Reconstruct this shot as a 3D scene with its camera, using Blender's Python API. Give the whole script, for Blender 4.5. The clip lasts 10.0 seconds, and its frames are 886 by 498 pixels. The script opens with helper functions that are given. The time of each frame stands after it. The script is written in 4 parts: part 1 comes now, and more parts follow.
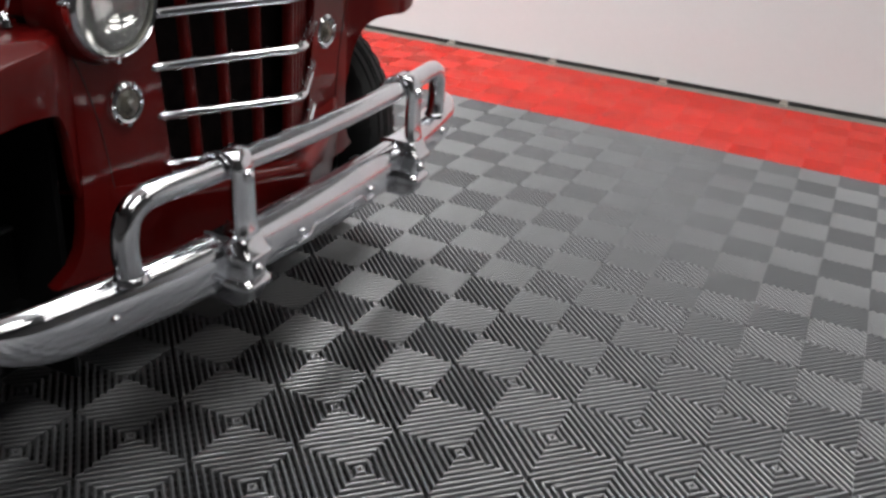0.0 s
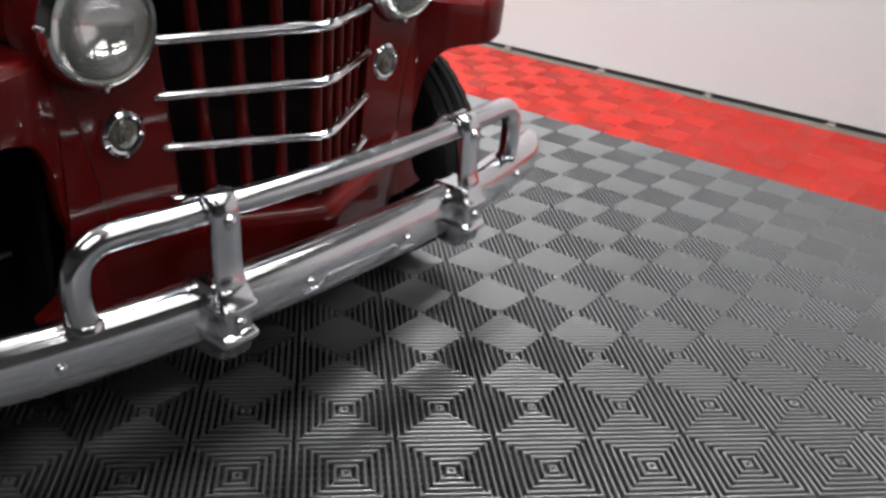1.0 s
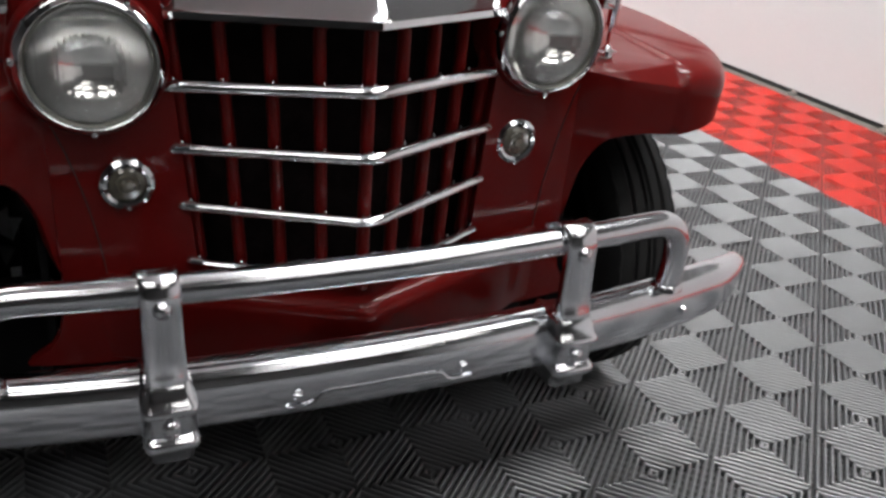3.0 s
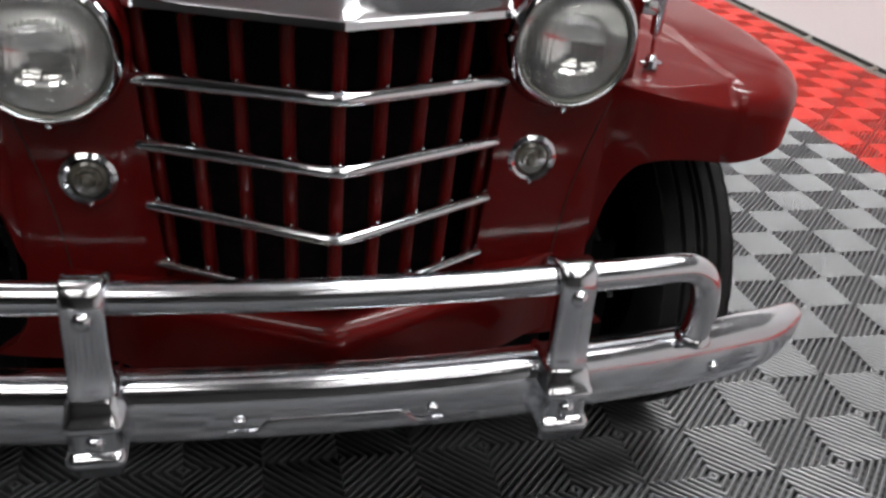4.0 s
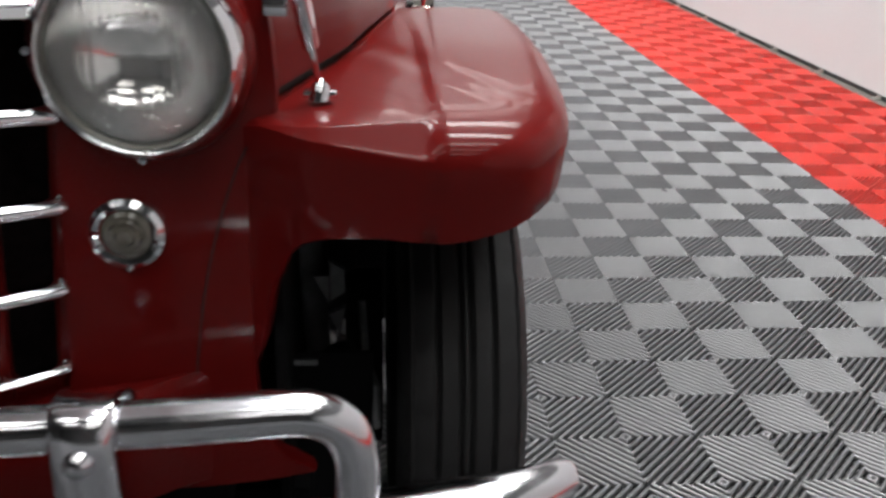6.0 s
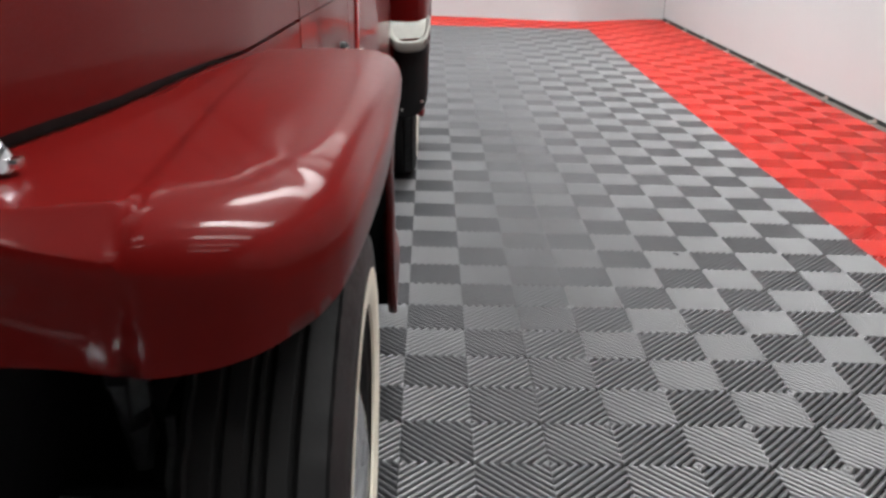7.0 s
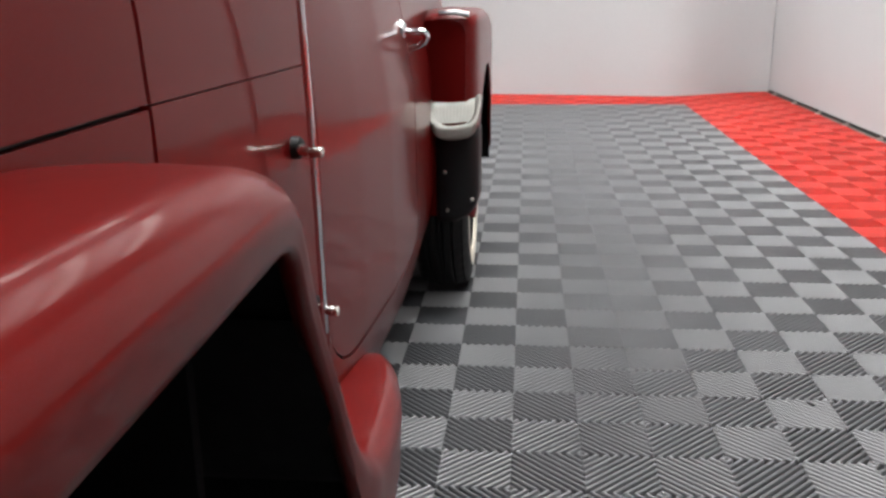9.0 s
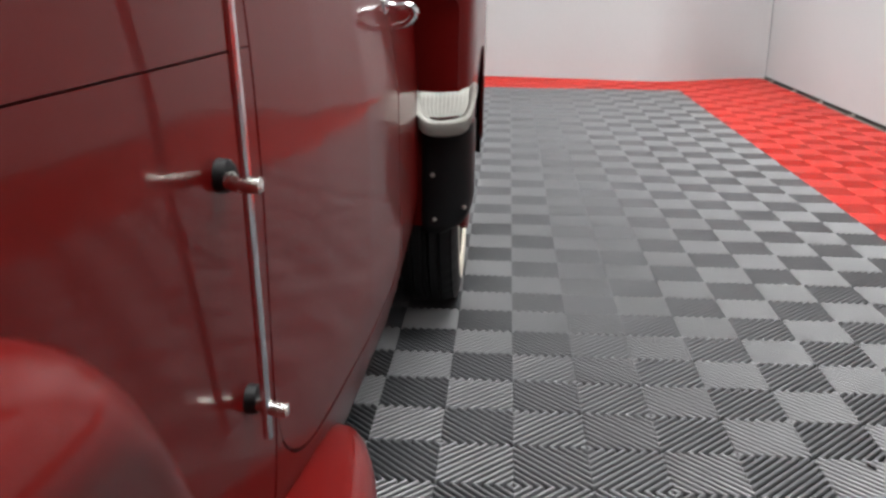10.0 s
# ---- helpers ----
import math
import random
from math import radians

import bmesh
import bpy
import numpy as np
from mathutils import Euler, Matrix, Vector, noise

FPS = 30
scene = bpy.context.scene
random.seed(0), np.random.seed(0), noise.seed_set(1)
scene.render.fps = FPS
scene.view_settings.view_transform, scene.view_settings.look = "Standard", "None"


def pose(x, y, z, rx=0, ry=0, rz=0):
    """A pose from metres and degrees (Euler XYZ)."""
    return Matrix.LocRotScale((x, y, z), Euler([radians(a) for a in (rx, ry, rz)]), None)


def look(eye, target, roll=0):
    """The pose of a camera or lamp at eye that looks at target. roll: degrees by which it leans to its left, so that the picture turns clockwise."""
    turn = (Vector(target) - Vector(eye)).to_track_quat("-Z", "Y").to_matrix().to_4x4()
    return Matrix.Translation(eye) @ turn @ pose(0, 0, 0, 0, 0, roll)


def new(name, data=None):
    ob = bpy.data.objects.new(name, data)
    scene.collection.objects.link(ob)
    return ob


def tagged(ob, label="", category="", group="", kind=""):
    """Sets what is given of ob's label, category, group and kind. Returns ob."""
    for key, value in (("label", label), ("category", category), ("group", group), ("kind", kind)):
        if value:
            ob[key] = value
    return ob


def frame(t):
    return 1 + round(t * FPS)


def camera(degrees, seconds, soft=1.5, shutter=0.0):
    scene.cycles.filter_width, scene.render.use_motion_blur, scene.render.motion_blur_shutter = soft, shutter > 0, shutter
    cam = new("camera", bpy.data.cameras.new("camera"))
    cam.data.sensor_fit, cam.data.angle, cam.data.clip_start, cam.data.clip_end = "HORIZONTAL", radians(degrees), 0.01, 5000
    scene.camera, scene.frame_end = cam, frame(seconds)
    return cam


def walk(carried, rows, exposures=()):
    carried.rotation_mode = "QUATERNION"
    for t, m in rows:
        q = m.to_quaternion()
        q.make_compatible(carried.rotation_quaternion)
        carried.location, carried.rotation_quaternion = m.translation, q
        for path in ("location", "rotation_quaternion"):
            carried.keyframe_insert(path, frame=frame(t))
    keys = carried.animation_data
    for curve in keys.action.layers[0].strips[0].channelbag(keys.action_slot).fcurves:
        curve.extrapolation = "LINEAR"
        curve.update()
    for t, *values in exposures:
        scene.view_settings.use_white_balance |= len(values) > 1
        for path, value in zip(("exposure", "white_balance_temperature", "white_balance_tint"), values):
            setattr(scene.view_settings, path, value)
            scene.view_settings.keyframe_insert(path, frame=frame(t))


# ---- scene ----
cam = camera(52.8, 10.0, soft=2.9, shutter=0.35)
EXPOSURES = [(0.0, 0.15), (2.5, 0.0), (4.0, -0.10), (5.0, -0.14), (6.0, -0.18), (7.5, -0.22), (9.0, -0.28), (10.0, -0.34)]
PATH = [
    (0, (0.120, -0.054, 1.190), (-0.599, 1.601, 0.324), 4.9),
    (0.5, (0.175, 0.132, 1.205), (-0.704, 1.697, 0.320), 5.2),
    (1, (0.257, 0.3, 1.2), (-0.812, 1.753, 0.337), 4.4),
    (1.5, (0.331, 0.493, 1.208), (-0.929, 1.786, 0.348), 4.1),
    (2, (0.325, 0.677, 1.214), (-1.071, 1.813, 0.343), 4.5),
    (2.5, (0.293, 0.852, 1.226), (-1.212, 1.821, 0.336), 4.9),
    (2.7, (0.298, 0.92, 1.221), (-1.26, 1.814, 0.341), 4.9),
    (3.8, (0.249, 1.27, 1.228), (-1.462, 1.762, 0.316), 4.9),
    (4, (0.216, 1.318, 1.236), (-1.493, 1.77, 0.3), 5.2),
    (4.5, (0.174, 1.492, 1.216), (-1.569, 1.807, 0.286), 4.5),
    (5, (0.124, 1.72, 1.172), (-1.661, 1.893, 0.285), 2.7),
    (5.5, (0.022, 1.888, 1.115), (-1.79, 2.058, 0.285), 2.1),
    (6, (-0.132, 2.022, 1.091), (-1.954, 2.209, 0.286), 2.3),
    (6.2, (-0.183, 2.08, 1.089), (-2.011, 2.244, 0.296), 2.2),
    (7.3, (-0.534, 2.344, 1.028), (-2.408, 2.358, 0.329), 1.5),
    (7.5, (-0.628, 2.344, 1.014), (-2.511, 2.368, 0.339), 1.7),
    (7.8, (-0.772, 2.337, 0.987), (-2.669, 2.373, 0.355), 1.9),
    (8, (-0.88, 2.345, 0.988), (-2.779, 2.362, 0.363), 1.7),
    (8.5, (-1.004, 2.399, 0.977), (-2.916, 2.305, 0.399), 0.6),
    (9, (-1.101, 2.443, 0.969), (-3.013, 2.262, 0.41), -0.7),
    (9.5, (-1.304, 2.407, 0.953), (-3.213, 2.252, 0.373), -0.3),
    (10, (-1.505, 2.385, 0.946), (-3.408, 2.255, 0.342), 0.5),
]
walk(cam, [(t, look(eye, target, roll)) for t, eye, target, roll in PATH],
     EXPOSURES)

# ---- plan, in metres ----
S = 0.1524                    # half a floor tile
GX, GY = -0.72, 1.66          # a corner of the tile grid
CY = 1.457                    # the car's middle line
WALL_Y, WALL_X = 4.775, -9.60  # faces of the side wall and the end wall
BACK_X, BACK_Y, ROOF = 8.0, -6.5, 4.7
PANEL_Z = 2.7                 # top of the white wall; the unseen wall above is darkened
BAY_Y = -1.3                  # the white bay ends here; a dark hall lies beyond

# ---- world and lamps ----
world = bpy.data.worlds.new("world")
scene.world = world
world.use_nodes = True
bg = world.node_tree.nodes["Background"]
bg.inputs[0].default_value = (0.9, 0.93, 1.0, 1)
bg.inputs[1].default_value = 0.05
LAMP_W, LAMP_Z = 70.0, 4.2
# fixtures are out of view; places and dims tuned to floor and nose brightness
# a bright row hangs over the aisle between car and wall, a dimmer one over the car's far side
LAMPS = [(x, 3.1, dim) for x, dim in ((-8.7, 0.9), (-6.8, 1.0), (-4.9, 1.0), (-3.0, 0.95), (-1.1, 0.7), (0.8, 0.32), (2.7, 0.65), (4.6, 0.7))]
LAMPS += [(x, -0.6, dim) for x, dim in ((-8.7, 0.6), (-6.8, 0.4), (-4.9, 0.3), (-3.0, 0.15), (0.8, 0.28), (2.7, 0.9))]


# ---- materials ----
def material(name, colour, rough=0.5, metal=0.0, coat=0.0):
    m = bpy.data.materials.new(name)
    m.use_nodes = True
    b = m.node_tree.nodes["Principled BSDF"]
    b.inputs["Base Color"].default_value = (*colour, 1)
    b.inputs["Roughness"].default_value = rough
    b.inputs["Metallic"].default_value = metal
    b.inputs["Coat Weight"].default_value = coat
    b.inputs["Coat Roughness"].default_value = 0.03
    return m, m.node_tree.nodes, m.node_tree.links, b


def noise_node(nodes, links, scale, detail=4.0, coords="Object", stretch=None):
    tc = nodes.new("ShaderNodeTexCoord")
    n = nodes.new("ShaderNodeTexNoise")
    n.inputs["Scale"].default_value = scale
    n.inputs["Detail"].default_value = detail
    if stretch:
        mp = nodes.new("ShaderNodeMapping")
        mp.inputs["Scale"].default_value = stretch
        links.new(tc.outputs[coords], mp.inputs["Vector"])
        links.new(mp.outputs["Vector"], n.inputs["Vector"])
    else:
        links.new(tc.outputs[coords], n.inputs["Vector"])
    return n


def ranged(nodes, links, socket, lo, hi):
    r = nodes.new("ShaderNodeMapRange")
    r.inputs["From Min"].default_value, r.inputs["From Max"].default_value = 0.3, 0.7
    r.inputs["To Min"].default_value, r.inputs["To Max"].default_value = lo, hi
    links.new(socket, r.inputs["Value"])
    return r.outputs["Result"]


def mottled(name, colour, rough=0.5, metal=0.0, coat=0.0, scale=3.0, amount=0.12, fine=60.0, bump=0.0, spread=0.06):
    """A material whose tone drifts at a broad scale and whose gloss and relief vary at a fine one."""
    m, nodes, links, b = material(name, colour, rough, metal, coat)
    broad, small = noise_node(nodes, links, scale), noise_node(nodes, links, fine, 6.0)
    hsv = nodes.new("ShaderNodeHueSaturation")
    hsv.inputs["Color"].default_value = (*colour, 1)
    mul = nodes.new("ShaderNodeMath")
    mul.operation = "MULTIPLY"
    links.new(ranged(nodes, links, broad.outputs["Fac"], 1 - amount, 1 + amount), mul.inputs[0])
    links.new(ranged(nodes, links, small.outputs["Fac"], 1 - amount * 0.4, 1 + amount * 0.4), mul.inputs[1])
    links.new(mul.outputs["Value"], hsv.inputs["Value"])
    links.new(hsv.outputs["Color"], b.inputs["Base Color"])
    links.new(ranged(nodes, links, small.outputs["Fac"], max(0.0, rough - spread), rough + spread), b.inputs["Roughness"])
    if bump:
        bp = nodes.new("ShaderNodeBump")
        bp.inputs["Strength"].default_value = bump
        bp.inputs["Distance"].default_value = 0.002
        links.new(small.outputs["Fac"], bp.inputs["Height"])
        links.new(bp.outputs["Normal"], b.inputs["Normal"])
    return m


def tile_material(name, colour, rough, gloss):
    """Moulded plastic floor tile: each tile a shade of its own, scuffs and dust over several tiles."""
    m, nodes, links, b = material(name, colour, rough)
    b.inputs["Specular IOR Level"].default_value = gloss
    geo = nodes.new("ShaderNodeNewGeometry")
    snap = nodes.new("ShaderNodeVectorMath")
    snap.operation = "SNAP"
    off = nodes.new("ShaderNodeVectorMath")
    off.operation = "SUBTRACT"
    off.inputs[1].default_value = (GX, GY, -1.0)
    links.new(geo.outputs["Position"], off.inputs[0])
    links.new(off.outputs["Vector"], snap.inputs[0])
    snap.inputs[1].default_value = (2 * S, 2 * S, 9.0)
    white = nodes.new("ShaderNodeTexWhiteNoise")
    links.new(snap.outputs["Vector"], white.inputs["Vector"])
    broad = nodes.new("ShaderNodeTexNoise")
    broad.inputs["Scale"].default_value = 1.6
    links.new(geo.outputs["Position"], broad.inputs["Vector"])
    small = nodes.new("ShaderNodeTexNoise")
    small.inputs["Scale"].default_value = 220.0
    small.inputs["Detail"].default_value = 5.0
    links.new(geo.outputs["Position"], small.inputs["Vector"])
    mix = nodes.new("ShaderNodeMath")
    mix.operation = "MULTIPLY"
    tone = nodes.new("ShaderNodeMapRange")
    tone.inputs["To Min"].default_value, tone.inputs["To Max"].default_value = 0.94, 1.06
    links.new(white.outputs["Value"], tone.inputs["Value"])
    links.new(tone.outputs["Result"], mix.inputs[0])
    links.new(ranged(nodes, links, broad.outputs["Fac"], 0.93, 1.07), mix.inputs[1])
    mix2 = nodes.new("ShaderNodeMath")
    mix2.operation = "MULTIPLY"
    links.new(mix.outputs["Value"], mix2.inputs[0])
    links.new(ranged(nodes, links, small.outputs["Fac"], 0.9, 1.1), mix2.inputs[1])
    hsv = nodes.new("ShaderNodeHueSaturation")
    hsv.inputs["Color"].default_value = (*colour, 1)
    links.new(mix2.outputs["Value"], hsv.inputs["Value"])
    links.new(hsv.outputs["Color"], b.inputs["Base Color"])
    links.new(ranged(nodes, links, small.outputs["Fac"], rough - 0.08, rough + 0.08), b.inputs["Roughness"])
    return m


def lamp_glass():
    """Pressed headlamp glass: it bends what lies behind it, with a fine waviness and a white haze added to brighten
    it.
    """
    m, nodes, links, b = material("lamp_glass", (0.97, 0.98, 0.97), 0.02)
    b.inputs["Transmission Weight"].default_value = 0.90
    b.inputs["IOR"].default_value = 1.47
    small = noise_node(nodes, links, 90.0, 3.0)
    bp = nodes.new("ShaderNodeBump")
    bp.inputs["Strength"].default_value = 0.03
    bp.inputs["Distance"].default_value = 0.001
    links.new(small.outputs["Fac"], bp.inputs["Height"])
    links.new(bp.outputs["Normal"], b.inputs["Normal"])
    return m


PAINT = mottled("red_paint", (0.095, 0.0038, 0.0034), 0.36, 0.0, 0.56, 1.4, 0.05, 70.0, 0.0, 0.008)
ripple = noise_node(PAINT.node_tree.nodes, PAINT.node_tree.links, 7.0, 3.0)
wave = PAINT.node_tree.nodes.new("ShaderNodeBump")
wave.inputs["Strength"].default_value = 0.035
wave.inputs["Distance"].default_value = 0.02
PAINT.node_tree.links.new(ripple.outputs["Fac"], wave.inputs["Height"])
PAINT.node_tree.links.new(wave.outputs["Normal"], PAINT.node_tree.nodes["Principled BSDF"].inputs["Coat Normal"])
PAINT.node_tree.nodes["Principled BSDF"].inputs["Specular IOR Level"].default_value = 0.06
PAINT.node_tree.nodes["Principled BSDF"].inputs["Coat IOR"].default_value = 1.33
PAINT.node_tree.nodes["Principled BSDF"].inputs["Coat Roughness"].default_value = 0.08
CHROME = mottled("chrome", (0.81, 0.82, 0.84), 0.07, 1.0, 0.0, 6.0, 0.05, 30.0, 0.0, 0.05)
BUMPER = mottled("bumper_chrome", (0.76, 0.77, 0.80), 0.135, 1.0, 0.0, 5.0, 0.06, 26.0, 0.0, 0.045)
DULL = mottled("dull_metal", (0.55, 0.54, 0.50), 0.34, 1.0, 0.0, 20.0, 0.15, 80.0, 0.2)
CAST = mottled("polished_alloy", (0.72, 0.71, 0.66), 0.24, 1.0, 0.0, 20.0, 0.1, 80.0, 0.1)
STEP = mottled("cast_step_metal", (0.25, 0.245, 0.225), 0.60, 1.0, 0.0, 20.0, 0.12, 120.0, 0.2)
RUBBER = mottled("tyre_rubber", (0.012, 0.012, 0.0125), 0.62, 0.0, 0.0, 9.0, 0.25, 120.0, 0.3)
RUBBER.node_tree.nodes["Principled BSDF"].inputs["Specular IOR Level"].default_value = 0.25
CREAM = mottled("whitewall", (0.72, 0.68, 0.56), 0.5, 0.0, 0.0, 14.0, 0.08, 90.0, 0.1)
BLACK = mottled("black_underside", (0.005, 0.005, 0.0055), 0.9, 0.0, 0.0, 8.0, 0.3, 60.0, 0.3)
BLACK_GLOSS = mottled("black_rubber_moulding", (0.006, 0.006, 0.0065), 0.45, 0.0, 0.0, 8.0, 0.2, 60.0, 0.1)
BLACK.node_tree.nodes["Principled BSDF"].inputs["Specular IOR Level"].default_value = 0.1
BLACK_GLOSS.node_tree.nodes["Principled BSDF"].inputs["Specular IOR Level"].default_value = 0.2
STEEL_AND_FLOOR_GREY = mottled("steel_and_floor_grey", (0.17, 0.175, 0.18), 0.5, 0.5, 0.0, 14.0, 0.35, 70.0, 0.4)
SEAM = mottled("seam_gasket", (0.012, 0.006, 0.006), 0.6)
CORE = mottled("radiator_core", (0.009, 0.006, 0.006), 0.9, 0.0, 0.0, 30.0, 0.4, 120.0, 0.5)
CORE.node_tree.nodes["Principled BSDF"].inputs["Specular IOR Level"].default_value = 0.08


MIRROR = mottled("reflector", (0.96, 0.96, 0.95), 0.10, 1.0, 0.0, 30.0, 0.02, 80.0, 0.0)
GLASS = lamp_glass()
SMALL_GLASS = mottled("smoked_lens", (0.085, 0.078, 0.062), 0.12, 0.0, 1.0, 60.0, 0.2, 200.0, 0.2)
GREY_TILE = tile_material("grey_tile", (0.056, 0.058, 0.063), 0.43, 1.0)
GREY_TILE.node_tree.nodes["Principled BSDF"].inputs["IOR"].default_value = 1.74
RED_TILE = tile_material("red_tile", (0.29, 0.031, 0.025), 0.58, 0.16)
RED_TILE.node_tree.nodes["Principled BSDF"].inputs["Subsurface Weight"].default_value = 1.0
RED_TILE.node_tree.nodes["Principled BSDF"].inputs["Subsurface Radius"].default_value = (0.03, 0.008, 0.006)
RED_TILE.node_tree.nodes["Principled BSDF"].inputs["Subsurface Scale"].default_value = 1.0
WALL = mottled("white_wall_panel", (0.71, 0.71, 0.715), 0.55, 0.0, 0.0, 0.7, 0.025, 40.0, 0.08)
DARK_WALL = mottled("grey_wall_panel", (0.10, 0.10, 0.103), 0.6, 0.0, 0.0, 0.7, 0.06, 40.0, 0.08)
PALE_WALL = mottled("pale_wall_panel", (0.12, 0.12, 0.123), 0.6, 0.0, 0.0, 0.7, 0.06, 40.0, 0.08)
CEIL = mottled("ceiling_paint", (0.85, 0.85, 0.855), 0.8, 0.0, 0.0, 1.0, 0.05)
SLAB = mottled("dark_subfloor", (0.020, 0.019, 0.018), 0.8, 0.0, 0.0, 2.0, 0.3, 50.0, 0.3)
STRIP = mottled("bare_concrete", (0.09, 0.082, 0.072), 0.8, 0.0, 0.0, 4.0, 0.25, 90.0, 0.4)
SHADOW_GAP = mottled("shadow_gap_black", (0.012, 0.013, 0.013), 0.5, 0.0, 0.0, 5.0, 0.2)
HOUSING = mottled("lamp_housing", (0.7, 0.7, 0.7), 0.4, 0.0, 0.0, 5.0, 0.05)
DIFFUSER, _, _, _b = material("lamp_diffuser", (0.9, 0.9, 0.9), 0.4)
_b.inputs["Emission Color"].default_value = (1.0, 0.97, 0.93, 1)
_b.inputs["Emission Strength"].default_value = 5.0


# ---- mesh helpers ----
def finish(name, bm, mat, smooth=True, sharp=35):
    bmesh.ops.remove_doubles(bm, verts=bm.verts, dist=1e-5)
    bmesh.ops.recalc_face_normals(bm, faces=bm.faces)
    for f in bm.faces:
        f.smooth = smooth
    for e in bm.edges:
        if len(e.link_faces) == 2 and e.calc_face_angle(0.0) > radians(sharp):
            e.smooth = False
    me = bpy.data.meshes.new(name)
    bm.to_mesh(me)
    bm.free()
    me.materials.append(mat)
    return me


def part(name, bm, mat, parent, label="", at=None, thick=0.0, sharp=35):
    """One mesh under a thing or under a part; at: its place in the parent."""
    ob = new(name, finish(name, bm, mat, True, sharp))
    ob.parent = parent
    if at is not None:
        ob.location = at
    if thick:
        mod = ob.modifiers.new("thickness", "SOLIDIFY")
        mod.thickness, mod.offset = thick, -1.0
    return tagged(ob, label=label) if label else ob


def surface(rows, bm=None, closed=False):
    """A sheet of quads through rows of points."""
    bm = bm or bmesh.new()
    grid = [[bm.verts.new(p) for p in row] for row in rows]
    for a, b in zip(grid, grid[1:]):
        n = len(a)
        for k in range(n if closed else n - 1):
            q = (a[k], a[(k + 1) % n], b[(k + 1) % n], b[k])
            bm.faces.new(q)
    return bm


def ends(bm, rows):
    """Caps on the two ends of a closed sheet."""
    bm.verts.ensure_lookup_table()
    n, total = len(rows[0]), len(rows) * len(rows[0])
    base = len(bm.verts) - total
    bm.faces.new([bm.verts[base + k] for k in range(n)])
    bm.faces.new([bm.verts[base + total - n + k] for k in reversed(range(n))])
    return bm


def spline(points, steps=4):
    """A smooth line of tuples through the given tuples."""
    pts = np.array(points, float)
    ext = np.vstack([2 * pts[0] - pts[1], pts, 2 * pts[-1] - pts[-2]])
    out = []
    for k in range(1, len(ext) - 2):
        a, b, c, d = ext[k - 1:k + 3]
        for s in range(steps):
            t = s / steps
            out.append(0.5 * (2 * b + (c - a) * t + (2 * a - 5 * b + 4 * c - d) * t * t + (3 * b - a - 3 * c + d) * t ** 3))
    out.append(pts[-1])
    return [tuple(p) for p in out]


def tube(points, r, bm=None, sides=10, flat=1.0):
    """A round bar along points; r: one radius, or one for each point; flat squashes it upright."""
    bm = bm or bmesh.new()
    pts = [Vector(p) for p in points]
    rows, side = [], None
    for k, p in enumerate(pts):
        along = (pts[min(k + 1, len(pts) - 1)] - pts[max(k - 1, 0)]).normalized()
        if side is None:
            side = along.cross(Vector((0, 0, 1)) if abs(along.z) < 0.9 else Vector((1, 0, 0)))
        side = (side - along * side.dot(along)).normalized()
        up = side.cross(along)
        rr = r[k] if isinstance(r, (list, tuple)) else r
        rows.append([p + rr * (math.cos(a) * side + flat * math.sin(a) * up) for a in (2 * math.pi * s / sides for s in range(sides))])
    surface(rows, bm, True)
    return ends(bm, rows)


def lathe(profile, axis="x", sides=40, at=(0, 0, 0), bm=None):
    """A turned shape: profile rows of (along the axis, radius)."""
    bm = bm or bmesh.new()
    rows = []
    for d, r in profile:
        ring = []
        for s in range(sides):
            a = 2 * math.pi * s / sides
            c, e = max(r, 1e-4) * math.cos(a), max(r, 1e-4) * math.sin(a)
            v = {"x": (d, c, e), "y": (c, d, e), "z": (c, e, d)}[axis]
            ring.append((v[0] + at[0], v[1] + at[1], v[2] + at[2]))
        rows.append(ring)
    return surface(rows, bm, True)


def block(lo, hi, bm=None, bevel=0.0):
    bm = bm or bmesh.new()
    made = bmesh.ops.create_cube(bm, size=1.0, matrix=Matrix.Translation([(a + b) / 2 for a, b in zip(lo, hi)]) @ Matrix.Diagonal([b - a for a, b in zip(lo, hi)] + [1]))
    if bevel:
        edges = list({e for v in made["verts"] for e in v.link_edges})
        bmesh.ops.bevel(bm, geom=edges, offset=bevel, segments=2, affect="EDGES", profile=0.6)
    return bm


def slab(name, lo, hi, mat, label, category, bevel=0.0):
    ob = new(name, finish(name, block(lo, hi, None, bevel), mat))
    return tagged(ob, label, category, kind="structure")


# ---- the room ----
floor = slab("floor", (WALL_X - 0.6, BACK_Y - 0.2, -0.16), (BACK_X + 0.2, WALL_Y + 0.4, -0.0205), SLAB,
             "dark subfloor under ribbed plastic garage floor tiles", "floor")


def wall_y(x):
    """Face of the long side wall: it runs very slightly askew to the tiles."""
    return WALL_Y + 0.008 * (x + 6.0)


def prism(name, outline, z0, z1, mat, label, category):
    """A piece of the setting raised from its outline in plan."""
    bm = bmesh.new()
    low = [bm.verts.new((x, y, z0)) for x, y in outline]
    high = [bm.verts.new((x, y, z1)) for x, y in outline]
    bm.faces.new(low)
    bm.faces.new(high)
    for k in range(len(low)):
        j = (k + 1) % len(low)
        bm.faces.new((low[k], low[j], high[j], high[k]))
    ob = new(name, finish(name, bm, mat))
    return tagged(ob, label, category, kind="structure")


FAR_X = WALL_X - 0.6
